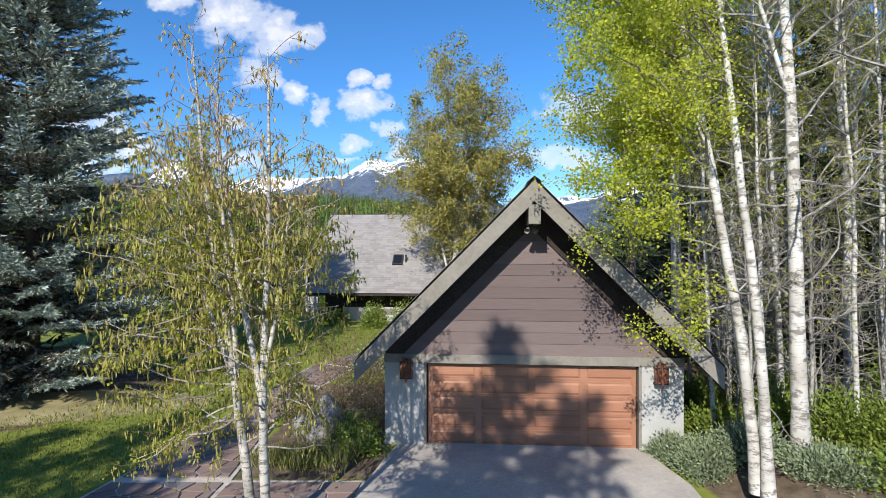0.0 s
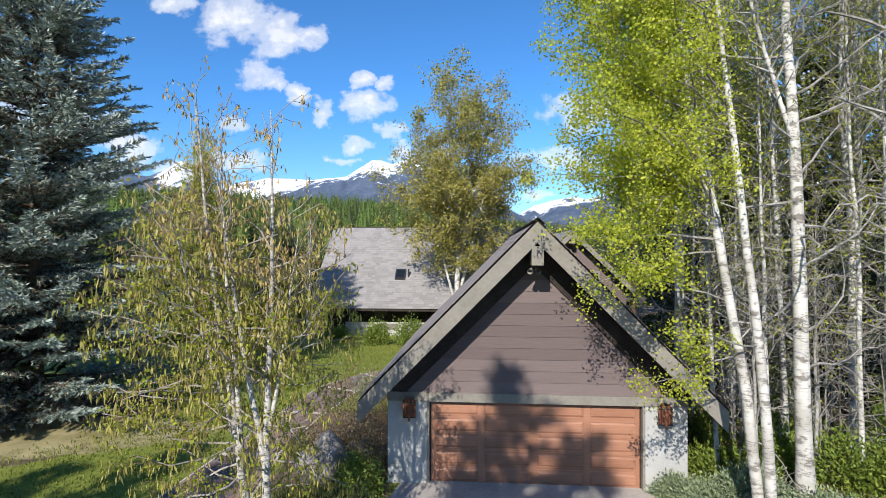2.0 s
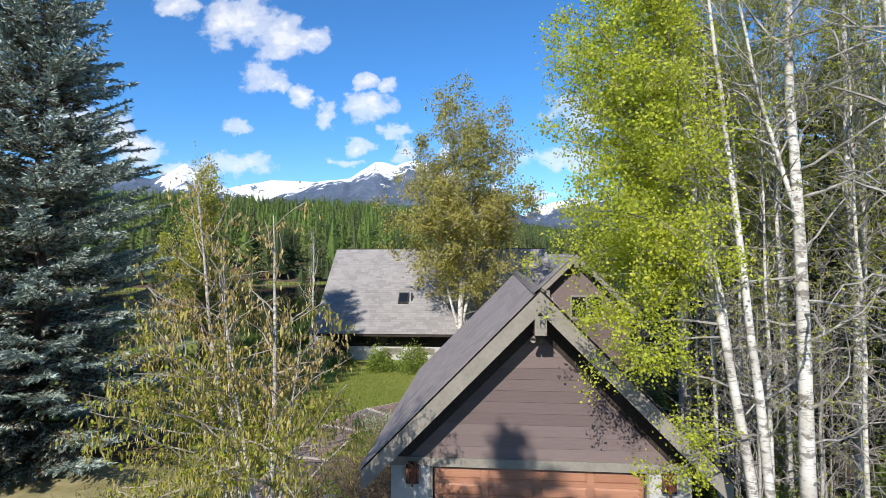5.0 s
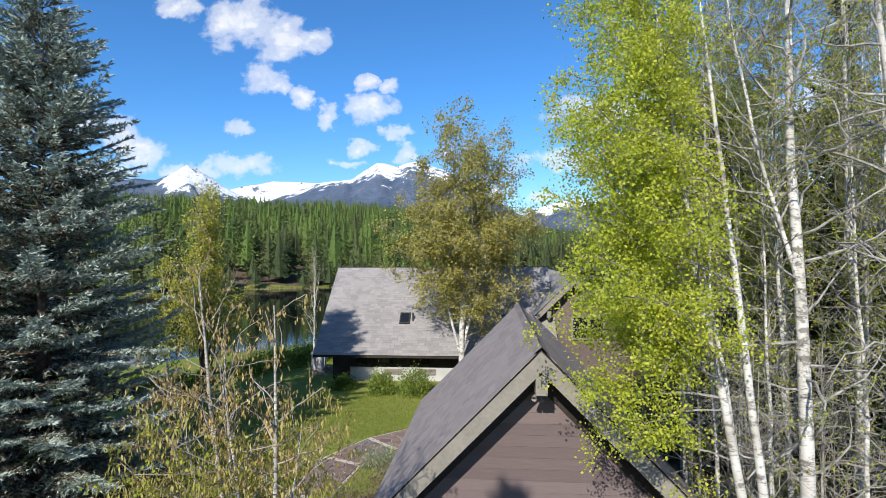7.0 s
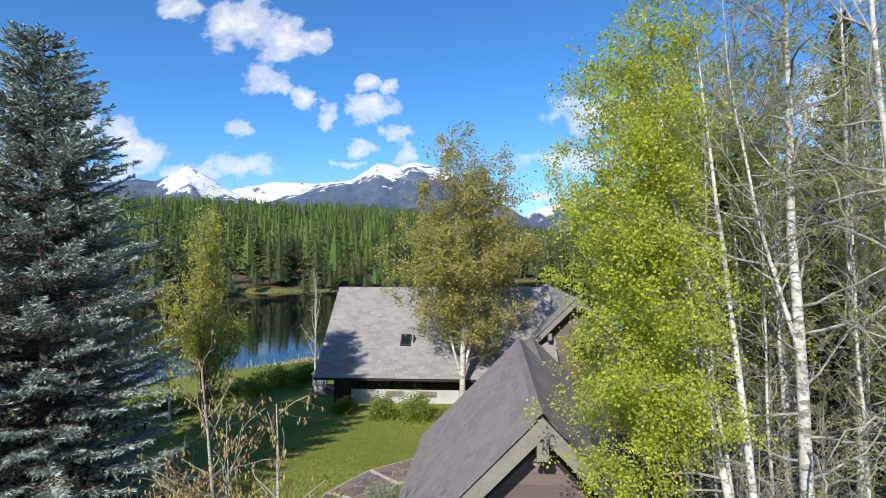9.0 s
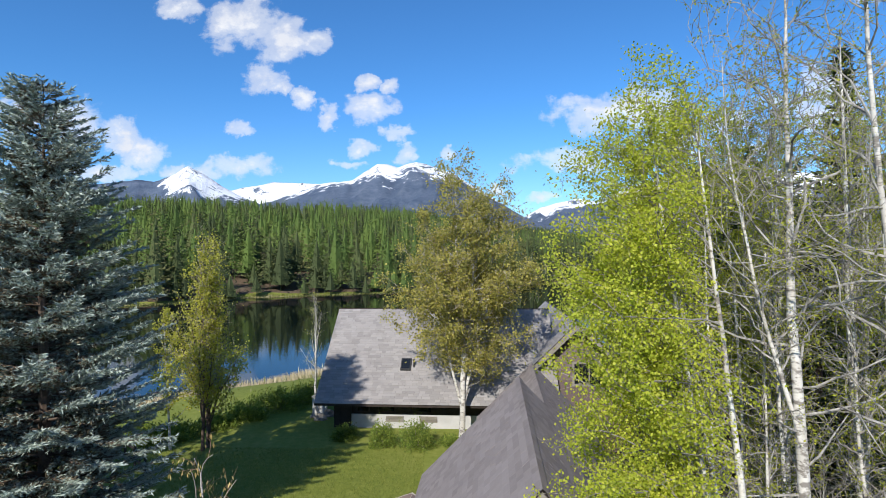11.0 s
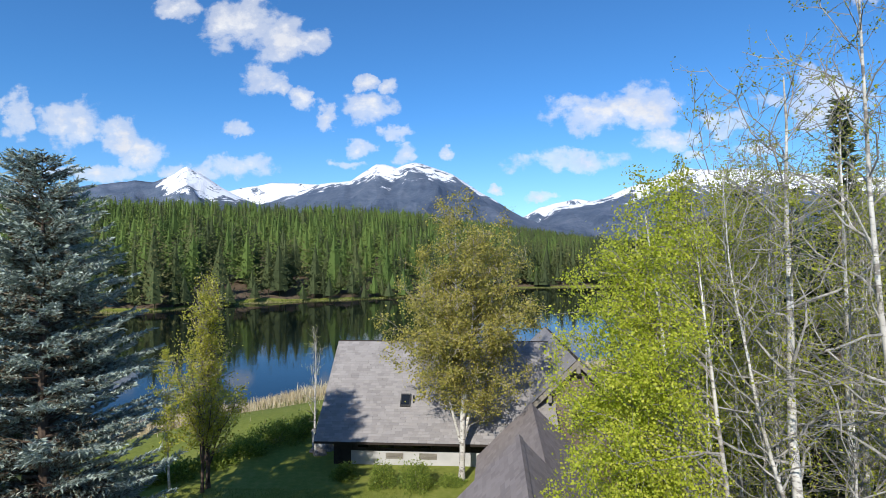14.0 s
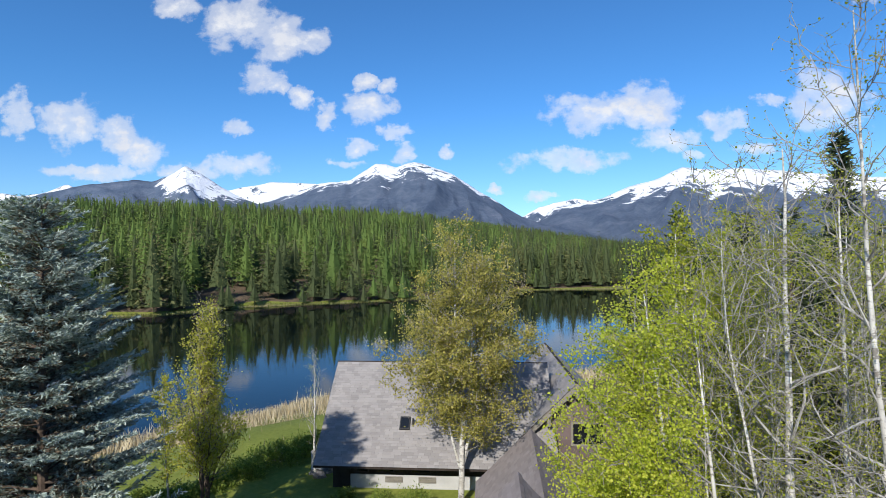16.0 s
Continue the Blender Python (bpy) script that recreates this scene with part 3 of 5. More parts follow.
# ---- far woods ----
def needle_woods(points, heights, rng, spread, blades, fine):
    """Many conifers in one mesh: a slim core, coloured dark for inner shade, and boughs that stand out from it, ragged
    and uneven.
    """
    b, n = Buf(), len(points)
    girth = spread * rng.uniform(0.75, 1.3, n) * (heights * 0.55 + 10)
    low = rng.uniform(0.06, 0.24, n)
    sides = 5
    ang = np.arange(sides) * 2 * math.pi / sides
    ring = np.empty((n, sides + 1, 3))
    ring[:, :sides, 0] = points[:, None, 0] + np.cos(ang) * girth[:, None] * 0.42
    ring[:, :sides, 1] = points[:, None, 1] + np.sin(ang) * girth[:, None] * 0.42
    ring[:, :sides, 2] = (points[:, 2] + heights * low)[:, None]
    ring[:, sides] = points + np.array((0, 0, 1.0)) * (heights * 0.84)[:, None]
    base, j = np.arange(n)[:, None] * (sides + 1), np.arange(sides)[None, :]
    b.add(ring, np.stack([base + j, base + (j + 1) % sides, np.broadcast_to(base + sides, (n, sides))], -1).reshape(-1, 3))
    stem = np.empty((n, 6, 3))
    for k in range(3):
        stem[:, k] = points + np.array((math.cos(2.1 * k), math.sin(2.1 * k), 0)) * 0.22
        stem[:, 3 + k] = points + np.array((0, 0, 1.0)) * (heights * (low + 0.1))[:, None]
    base = np.arange(n)[:, None, None] * 6
    b.add(stem, (base + np.array([(0, 1, 4, 3), (1, 2, 5, 4), (2, 0, 3, 5)])[None]).reshape(-1, 4))
    f = low[:, None] + (1 - low[:, None]) * (1 - np.sqrt(rng.uniform(0, 1, (n, blades)))) * 0.98
    az = rng.uniform(0, 6.28, (n, blades))
    tier = 0.8 + 0.35 * np.sin(f * heights[:, None] * 1.7 + az * 2 + girth[:, None] * 9)
    reach = girth[:, None] * (1 - f) ** 0.62 * tier * rng.uniform(0.45, 1.05, (n, blades)) + 0.3
    out = np.stack([np.cos(az), np.sin(az), np.zeros_like(az)], -1)
    size = heights[:, None] * rng.uniform(0.055, 0.115, (n, blades)) * (1.1 - 0.6 * f) * fine
    at = points[:, None, :] + out * (reach - size * 0.5)[..., None]
    at[..., 2] += f * heights[:, None]
    way = out + rng.normal(size=out.shape) * 0.35 + np.array((0, 0, 1.0)) * (0.6 * f - 0.3)[..., None]
    b.spikes(at.reshape(-1, 3), way.reshape(-1, 3), size.ravel(), size.ravel() * 0.62, rng)
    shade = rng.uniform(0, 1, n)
    # cores take half the tone: shade within the crowns, put in as colour
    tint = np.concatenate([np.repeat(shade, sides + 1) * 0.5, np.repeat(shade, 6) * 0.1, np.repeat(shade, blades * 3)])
    return b, tint


rng = np.random.default_rng(11)


def woods_points(step, lo, hi, u0, u1, jitter=1.1):
    xs, ys = np.meshgrid(np.arange(-1500, 1500, step), np.arange(150, 1800, step))
    x = xs.ravel() + rng.uniform(-jitter, jitter, xs.size) * step
    y = ys.ravel() + rng.uniform(-jitter, jitter, xs.size) * step
    df = y - np.interp(x, FAR_X, FAR_Y) 
    u = x / y
    clear = np.hypot((x + 91) / 6, (y - 225) / 5) > 1
    keep = (df > lo) & (df < hi) & (u > u0) & (u < u1) & clear & ((x > -330) | (y > 300))
    return x[keep], y[keep], df[keep]


for name, label, mat, pick in (("larch_forest", "bright green larch forest on the far shore", M_LARCH, 0), ("fir_forest", "dark green fir and pine forest on the far shore", M_FIR, 1)):
    whole, tints = Buf(), []
    for step, lo, hi, u0, u1, h0, h1, blades, fine in ((6.5, 1.0, 12, -1.0, 0.9, 9, 24, 230, 0.75), (9.5, 9.0, 70, -1.0, 0.9, 17, 35, 480, 0.52), (14.0, 70, 420, -1.0, 0.75, 20, 36, 220, 0.68), (18, 420, 1150, -0.95, 0.6, 18, 34, 48, 1.0)):
        x, y, df = woods_points(step, lo, hi, u0, u1)
        mix = wave(x, y, 0.021) * 0.35 + rng.normal(size=len(x)) * 0.5 - np.where(df < 28, 0.6, -0.3) - np.where(x / y > 0.1, 0.5, 0)
        keep = (mix > 0) if pick == 0 else (mix <= 0)
        h = (h0 + (h1 - h0) * rng.beta(2.0, 1.5, len(x)))[keep] * np.where(df < 10, rng.uniform(0.5, 1, len(x)), 1.0)[keep]
        x, y = x[keep], y[keep]
        piece_buf, tint_col = needle_woods(np.stack([x, y, height(x, y) - 0.3], 1), h, rng, 0.31 if pick else 0.33, blades, fine)
        shift = whole.n
        whole.v += piece_buf.v
        whole.f += [fc + shift for fc in piece_buf.f]
        whole.n += piece_buf.n
        tints.append(tint_col)
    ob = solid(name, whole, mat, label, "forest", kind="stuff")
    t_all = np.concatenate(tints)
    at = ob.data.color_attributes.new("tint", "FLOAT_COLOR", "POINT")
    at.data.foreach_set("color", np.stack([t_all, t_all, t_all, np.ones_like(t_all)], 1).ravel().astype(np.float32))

# ---- buildings ----
YAW = -4.5
OVER = 0.85


def gable_roof(parent, mat_deck, length, ridge_z, half, pitch, thick, front, name="roof", x0=0.0, label=""):
    """Two roof slopes with their thickness; the ridge runs along y from front to front + length."""
    b = Buf()
    drop = half * pitch
    for s in (-1, 1):
        lo, hi = (x0 + s * half, ridge_z - drop), (x0, ridge_z)
        v = []
        for y in (front, front + length):
            v += [(lo[0], y, lo[1]), (hi[0], y, hi[1]), (hi[0], y, hi[1] - thick), (lo[0], y, lo[1] - thick)]
        b.add(v, [(0, 1, 2, 3), (7, 6, 5, 4), (0, 4, 5, 1), (3, 2, 6, 7), (0, 3, 7, 4), (1, 5, 6, 2)])
    return part(name, b, mat_deck, parent, label)


def barge_boards(parent, x0, ridge_z, half, pitch, y, depth, thick, mat):
    for s in (-1, 1):
        b = Buf()
        prism(b, [(x0, ridge_z), (x0 + s * half, ridge_z - half * pitch), (x0 + s * half, ridge_z - half * pitch - depth), (x0, ridge_z - depth)], y - thick, y)
        part("barge_board", b, mat, parent, "taupe painted barge board")


G_AT = (2.066, 12.39)
garage = thing("garage", (*G_AT, 0), "garage with plum lap siding, cedar door and steep shingled roof", "garage", rz=YAW)
GW, G_LEN, RIDGE, HALF, PITCH = 3.47, 8.5, 6.25, 3.99, 1.01
for lo, hi in (((-GW, 0, 0), (-2.52, 0.25, 1.98)), ((2.52, 0, 0), (GW, 0.25, 1.98)), ((-GW, 0.25, 0), (-GW + 0.2, G_LEN, 2.35)), ((GW - 0.2, 0.25, 0), (GW, G_LEN, 2.35)), ((-GW, G_LEN, 0), (GW, G_LEN + 0.2, 2.3))):
    b = Buf()
    b.box(lo, hi)
    part("wall", b, M_STUCCO, garage, "grey stucco wall")
head = Buf()
head.box((-GW - 0.01, -0.03, 1.98), (GW + 0.01, 0.22, 2.19))
part("header_beam", head, M_TRIM, garage, "grey painted header beam")
for x in (-2.5, 2.5):
    jamb = Buf()
    jamb.box((x - 0.03, -0.012, 0), (x + 0.03, 0.2, 1.98))
    part("door_jamb", jamb, M_TRIM, garage)
backing = Buf()
prism(backing, [(-GW, 2.19), (GW, 2.19), (0.05, 5.8), (-0.05, 5.8)], 0.06, 0.2)
part("gable_backing", backing, M_DARK, garage)
back_gable = Buf()
prism(back_gable, [(-GW, 2.3), (GW, 2.3), (0.05, 5.78), (-0.05, 5.78)], G_LEN, G_LEN + 0.2)
part("back_gable", back_gable, M_SIDING, garage)
z = 2.19
while z < 5.1:
    z1 = min(z + 0.268, 5.17)
    h0, h1 = min(5.2 - z, GW), min(5.2 - z1, GW)
    b = Buf()
    v = [(-h0, 0.026, z), (h0, 0.026, z), (h1, 0.04, z1), (-h1, 0.04, z1), (-h0, 0.06, z), (h0, 0.06, z), (h1, 0.06, z1), (-h1, 0.06, z1)]
    b.add(v, [(0, 1, 2, 3), (0, 4, 5, 1), (1, 5, 6, 2), (2, 6, 7, 3), (3, 7, 4, 0)])
    part("siding_board", b, M_SIDING, garage)
    z = z1
# dark strips on the wall stand in for the shaded soffit along the rake
for s in (-1, 1):
    b = Buf()
    prism(b, [(0, 5.94), (s * 3.72, 2.22), (s * 3.0, 2.22), (0, 5.22)], -0.02, 0.06)
    part("frieze_board", b, M_DARK, garage, "dark brown strip standing in for the shaded soffit under the rake")
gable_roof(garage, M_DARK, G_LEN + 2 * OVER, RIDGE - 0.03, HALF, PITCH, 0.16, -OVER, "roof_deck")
barge_boards(garage, 0, RIDGE - 0.06, HALF, PITCH, -OVER + 0.02, 0.46, 0.07, M_TRIM)
ridge_beam = Buf()
ridge_beam.box((-0.13, -OVER - 0.06, 5.24), (0.13, 0.1, 5.66))
part("ridge_beam", ridge_beam, M_TRIM, garage, "protruding taupe ridge beam end")


def shingle_slope(parent, mat_piece, mat_rest, x_in, x_out, z_ridge, y0, y1, pitch, row, wide, parts_budget, seed, name="shingle"):
    """Lapped shingles on one slope that falls from x_in to x_out; the lowest rows are pieces of their own."""
    rg = np.random.default_rng(seed)
    s = 1 if x_out > x_in else -1
    run = abs(x_out - x_in)
    slope_len = run * math.hypot(1, pitch)
    ux, uz = s / math.hypot(1, pitch), -pitch / math.hypot(1, pitch)
    nx, nz = -uz * s, ux * s
    rows = int(slope_len / row)
    rest, made, shared = Buf(), 0, {}
    for r in range(rows):
        a1 = slope_len - r * row
        a0 = a1 - row * 1.25
        y = y0 - rg.uniform(0, wide)
        while y < y1:
            w = wide * rg.choice((0.6, 0.8, 1.0, 1.3))
            ya, yb = max(y, y0), min(y + w, y1)
            y += w
            if yb - ya < 0.05:
                continue
            lift = 0.014 + rg.uniform(0, 0.006)
            full = abs((yb - ya) - w) < 1e-6
            cx, cz = x_in + ux * a1, z_ridge + uz * a1

            def corner(along, yy, up):
                return (x_in + ux * along + nx * up, yy, z_ridge + uz * along + nz * up)

            v = [corner(a1, ya + 0.003, lift), corner(a1, yb - 0.003, lift), corner(a0, yb - 0.003, 0.006), corner(a0, ya + 0.003, 0.006), corner(a1, ya + 0.003, 0.0), corner(a1, yb - 0.003, 0.0)]
            f4 = [(0, 1, 2, 3), (4, 5, 1, 0)]
            f3 = [(4, 0, 3), (5, 2, 1)]
            if made < parts_budget:
                made += 1
                key = round(w, 3)
                origin = corner(a1, ya, 0.0)
                if not full or key not in shared:
                    b = Buf()
                    local = np.array(v) - np.array(origin)
                    b.add(local, f4)
                    b.n -= 6
                    b.f.append(np.array(f3) + b.n)
                    b.n += 6
                    me = b.mesh(name, mat_piece)
                    if full:
                        shared[key] = me
                else:
                    me = shared[key]
                ob = part(name, me, None, parent)
                ob.location = origin
            else:
                rest.add(v, f4)
                rest.n -= 6
                rest.f.append(np.array(f3) + rest.n)
                rest.n += 6
    if rest.v:
        part(name + "_field", rest, mat_rest, parent, kind="stuff")


def island_shingles(dark, light):
    def build(t, b, tc, out):
        f = nmath(t, "ADD", nmath(t, "MULTIPLY", island(t), 0.38), nmath(t, "ADD", nmath(t, "MULTIPLY", nnoise(t, tc, 0.45, 4), 0.47), nmath(t, "MULTIPLY", nnoise(t, tc, 14.0, 4), 0.25)))
        paint(t, b, nramp(t, f, [(0.2, dark), (0.85, light)]))
        b.inputs["Roughness"].default_value = 0.85
        bump(t, b, nnoise(t, tc, 30.0, 4), 0.5, 0.01)
    return build


M_ROOF_I = material("grey_slate_shingle_field", island_shingles((0.205, 0.192, 0.19), (0.325, 0.307, 0.298)))
M_ROOF_GI = material("brown_grey_shingle_field", island_shingles((0.195, 0.168, 0.162), (0.295, 0.258, 0.248)))

# garage door: five cedar sections of four raised panels
door = Buf()
door.box((-2.47, 0.16, 0.0), (2.47, 0.2, 1.98))
door_leaf = part("garage_door", door, M_DOOR, garage, "closed cedar sectional garage door")
panel_buf = Buf()
x, zz = 1.235 - 0.15, 0.396 - 0.12
panel_buf.add([(-x / 2, 0, -zz / 2), (x / 2, 0, -zz / 2), (x / 2, 0, zz / 2), (-x / 2, 0, zz / 2), (-x / 2 + 0.05, -0.022, -zz / 2 + 0.045), (x / 2 - 0.05, -0.022, -zz / 2 + 0.045), (x / 2 - 0.05, -0.022, zz / 2 - 0.045), (-x / 2 + 0.05, -0.022, zz / 2 - 0.045)], [(4, 5, 6, 7), (0, 1, 5, 4), (1, 2, 6, 5), (2, 3, 7, 6), (3, 0, 4, 7)])
panel_mesh = panel_buf.mesh("panel", M_DOOR)
rail_buf = Buf()
rail_buf.box((-2.47, 0.143, 0.0), (2.47, 0.16, 0.05))
stile_buf = Buf()
stile_buf.box((-0.075, 0.1425, 0.0), (0.075, 0.16, 1.98))
rail_mesh, stile_mesh = rail_buf.mesh("rail", M_DOOR), stile_buf.mesh("stile", M_DOOR)
for r in range(5):
    for up in (0.0, 0.343):
        ob = part("rail", rail_mesh, None, door_leaf)
        ob.location = (0, 0, r * 0.396 + up)
    for c in range(4):
        ob = part("panel", panel_mesh, None, door_leaf)
        ob.location = (-1.8525 + c * 1.235, 0.158, r * 0.396 + 0.198)
for c in range(5):
    ob = part("stile", stile_mesh, None, door_leaf)
    ob.location = (max(-2.39, min(2.39, -2.47 + c * 1.235)), 0, 0)
for s in (-1, 1):
    b = Buf()
    b.box((min(2.44 * s, 2.47 * s), 0.12, 0), (max(2.44 * s, 2.47 * s), 0.142, 1.94))
    part("door_stop", b, M_DARK, garage)
b = Buf()
b.box((-2.47, 0.11, 1.94), (2.47, 0.2, 1.98))
part("door_stop", b, M_DARK, garage)


def sconce(x, z):
    """A lantern of upright weathered copper slats on a back plate."""
    lamp = thing("wall_lantern", Matrix_point(garage, (x, 0, z)), "rustic weathered copper wall lantern beside the garage door", "wall lamp", "garage lanterns", rz=YAW)
    plate = Buf()
    plate.box((-0.09, -0.03, -0.24), (0.09, 0.0, 0.24))
    part("back_plate", plate, M_METAL, lamp)
    core = Buf()
    core.box((-0.085, -0.19, -0.2), (0.085, -0.03, 0.17))
    part("glass_core", core, M_RUST, lamp, "amber lantern glass")
    for k, (dx, dz, h) in enumerate(((-0.13, -0.02, 0.42), (-0.065, 0.05, 0.5), (0.0, -0.03, 0.52), (0.065, 0.04, 0.46), (0.13, 0.0, 0.4))):
        b = Buf()
        yy = -0.225 + 0.06 * abs(dx) / 0.13
        b.box((dx - 0.024, yy, dz - h / 2), (dx + 0.024, yy + 0.03, dz + h / 2))
        part("slat", b, M_RUST, lamp)
    for dz in (-0.2, 0.16):
        b = Buf()
        b.box((-0.15, -0.2, dz - 0.015), (0.15, -0.02, dz + 0.015))
        part("band", b, M_METAL, lamp)


def Matrix_point(ob, p):
    q = ob.matrix_basis @ Vector(p)
    return (q.x, q.y, q.z)


sconce(-2.93, 1.84)
sconce(2.93, 1.82)

flood = thing("floodlight", Matrix_point(garage, (-0.05, -0.5, 5.22)), "small twin floodlight under the ridge beam", "floodlight", rz=YAW)
b = Buf()
b.tube([(0, 0, 0.03), (0, 0, -0.06)], [0.05, 0.05], 10)
part("mount", b, M_METAL, flood)
for s in (-1, 1):
    b = Buf()
    b.tube([(s * 0.04, 0, -0.05), (s * 0.08, -0.08, -0.1), (s * 0.1, -0.14, -0.13)], [0.025, 0.05, 0.065], 10)
    part("lamp_head", b, M_TRIM, flood)

shingle_slope(garage, M_ROOF_G, M_ROOF_GI, 0, -HALF - 0.04, RIDGE, -OVER - 0.06, G_LEN + OVER, PITCH, 0.24, 0.42, 220, 5)
shingle_slope(garage, M_ROOF_G, M_ROOF_GI, 0, HALF + 0.04, RIDGE, -OVER - 0.06, G_LEN + OVER, PITCH, 0.24, 0.42, 80, 6)
cap = Buf()
yy = -OVER - 0.07
while yy < G_LEN + OVER:
    for s in (-1, 1):
        cap.add([(0, yy, RIDGE + 0.042), (s * 0.16, yy, RIDGE - 0.09), (s * 0.16, yy + 0.32, RIDGE - 0.105), (0, yy + 0.32, RIDGE + 0.034)], [(0, 1, 2, 3)])
    yy += 0.26
part("ridge_cap", cap, M_ROOF_GI, garage, kind="stuff")

# connecting roof between the garage and the house
H_AT = (-1.2, 34.0)
link_house = thing("link_wing", (3.96, 21.7, 0), "low linking wing with a brown shingled gable roof", "house", rz=-5.0)
LINK_LEN, LINK_Z, LINK_HALF = 10.2, 4.72, 3.3
b = Buf()
b.box((-2.7, 0.1, 0), (2.7, LINK_LEN, 2.0))
part("wall", b, M_STUCCO, link_house, "grey stucco wall")
b = Buf()
prism(b, [(-2.5, 2.0), (2.5, 2.0), (0.05, 4.45), (-0.05, 4.45)], 0.12, LINK_LEN)
part("gable", b, M_SIDING, link_house, "plum brown gable")
gable_roof(link_house, M_DARK, LINK_LEN, LINK_Z - 0.03, LINK_HALF, 1.0, 0.16, 0.0, "roof_deck")
shingle_slope(link_house, M_ROOF_G, M_ROOF_GI, 0, -LINK_HALF, LINK_Z, -0.03, LINK_LEN, 1.0, 0.24, 0.42, 120, 7)
shingle_slope(link_house, M_ROOF_G, M_ROOF_GI, 0, LINK_HALF, LINK_Z, -0.03, LINK_LEN, 1.0, 0.24, 0.42, 0, 8)
cap = Buf()
for k in range(int(LINK_LEN / 0.26)):
    yy = k * 0.26
    for s in (-1, 1):
        cap.add([(0, yy, LINK_Z + 0.042), (s * 0.16, yy, LINK_Z - 0.09), (s * 0.16, yy + 0.32, LINK_Z - 0.105), (0, yy + 0.32, LINK_Z + 0.034)], [(0, 1, 2, 3)])
part("ridge_cap", cap, M_ROOF_GI, link_house, kind="stuff")

# the house: a long roof facing the drive, and a cross wing with its gable to the front
house = thing("house", (-8.74, 33.5, -0.09), "lakeside house with pale stucco walls and steep grey shingled roof", "house", rz=-3.6)
E_Z, R_Z, RUN, H_LEN = 2.05, 7.4, 6.05, 15.5
b = Buf()
for side in (0, 1):
    y_lo, y_hi = (0.0, RUN) if side == 0 else (2 * RUN, RUN)
    v = []
    for xx in (0.0, H_LEN):
        v += [(xx, y_lo, E_Z), (xx, y_hi, R_Z), (xx, y_hi, R_Z - 0.22), (xx, y_lo, E_Z - 0.22)]
    b.add(v, [(0, 1, 2, 3), (7, 6, 5, 4), (0, 4, 5, 1), (3, 2, 6, 7), (0, 3, 7, 4), (1, 5, 6, 2)])
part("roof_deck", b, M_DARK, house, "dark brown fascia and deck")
b = Buf()
b.box((1.25, 1.25, -0.6), (H_LEN - 0.6, 1.5, 0.98))
b.box((1.25, 1.5, -0.6), (1.5, 2 * RUN - 0.9, 2.3))
b.box((1.25, 2 * RUN - 1.1, -0.6), (H_LEN - 0.6, 2 * RUN - 0.9, 2.3))
part("wall", b, M_STUCCO_PALE, house, "pale stucco wall")
b = Buf()
b.box((1.25, 1.28, 0.98), (H_LEN - 0.6, 1.5, 2.5))
part("wall_band", b, M_DARK, house, "dark timber band under the eave")
b = Buf()
pts = [(1.25, 0.95, 2.3), (1.25, RUN, 6.9), (1.25, 2 * RUN - 0.9, 2.3)]
b.add(pts + [(1.5, p[1], p[2]) for p in pts], [(0, 1, 2), (5, 4, 3)])
part("gable", b, M_SIDING, house, "plum brown gable siding")
# solid dark block takes the place of the shaded, open porch corner
b = Buf()
b.box((0.95, 1.2, -0.6), (2.1, 1.55, 1.95))
part("corner_post", b, M_DARK, house, "dark block standing in for the shaded porch corner")
for x0, x1 in ((2.5, 3.3), (3.9, 5.0), (6.1, 7.4)):
    win = Buf()
    win.box((x0, 1.2, 1.1), (x1, 1.28, 1.9))
    frame_ob = part("window", win, M_DARK, house, "dark framed window under the eave")
    pane = Buf()
    pane.box((x0 + 0.07, 1.185, 1.22), (x1 - 0.07, 1.2, 1.78))
    part("pane", pane, M_GLASS, frame_ob)
for x0 in (4.4, 6.6):
    vent = Buf()
    for k in range(5):
        vent.box((x0, 1.2 - 0.012 * (k % 2), 0.5 + k * 0.08), (x0 + 1.15, 1.25, 0.56 + k * 0.08))
    part("louvre", vent, M_TRIM, house, "taupe louvred vent")


front_slope = new("front_roof")
front_slope.parent = house
front_slope.matrix_local = pose(0, RUN, 0, 0, 0, -90)
tagged(front_slope)
shingle_slope(front_slope, M_ROOF, M_ROOF_I, 0, RUN + 0.06, R_Z, 0.0, H_LEN, (R_Z - E_Z) / RUN, 0.2, 0.42, 300, 9)

sky_at = (5.26, 1.86)
zf = lambda yy: E_Z + (R_Z - E_Z) / RUN * yy
sk = Buf()
for inset, up, dn in ((0.0, 0.14, -0.02),):
    x0, x1, y0, y1 = sky_at[0], sky_at[0] + 0.68, sky_at[1], sky_at[1] + 0.7
    nrm = np.array((0, -(R_Z - E_Z), RUN)) / math.hypot(RUN, R_Z - E_Z)
    base = [np.array((xx, yy, zf(yy))) for xx, yy in ((x0, y0), (x1, y0), (x1, y1), (x0, y1))]
    sk.add([p + nrm * dn for p in base] + [p + nrm * up for p in base], [(4, 5, 6, 7), (0, 1, 5, 4), (1, 2, 6, 5), (2, 3, 7, 6), (3, 0, 4, 7)])
skylight = part("skylight", sk, M_METAL, house, "dark framed skylight")
b = Buf()
c = sum(base) / 4
b.add([c + (p - c) * 0.8 + nrm * 0.15 for p in base], [(0, 1, 2, 3)])
part("pane", b, M_GLASS, skylight)
b = Buf()
b.tube([(6.15, 2.1, zf(2.1) - 0.1), (6.15, 2.1, zf(2.1) + 0.5)], [0.06, 0.06], 8)
part("vent_pipe", b, M_METAL, house)

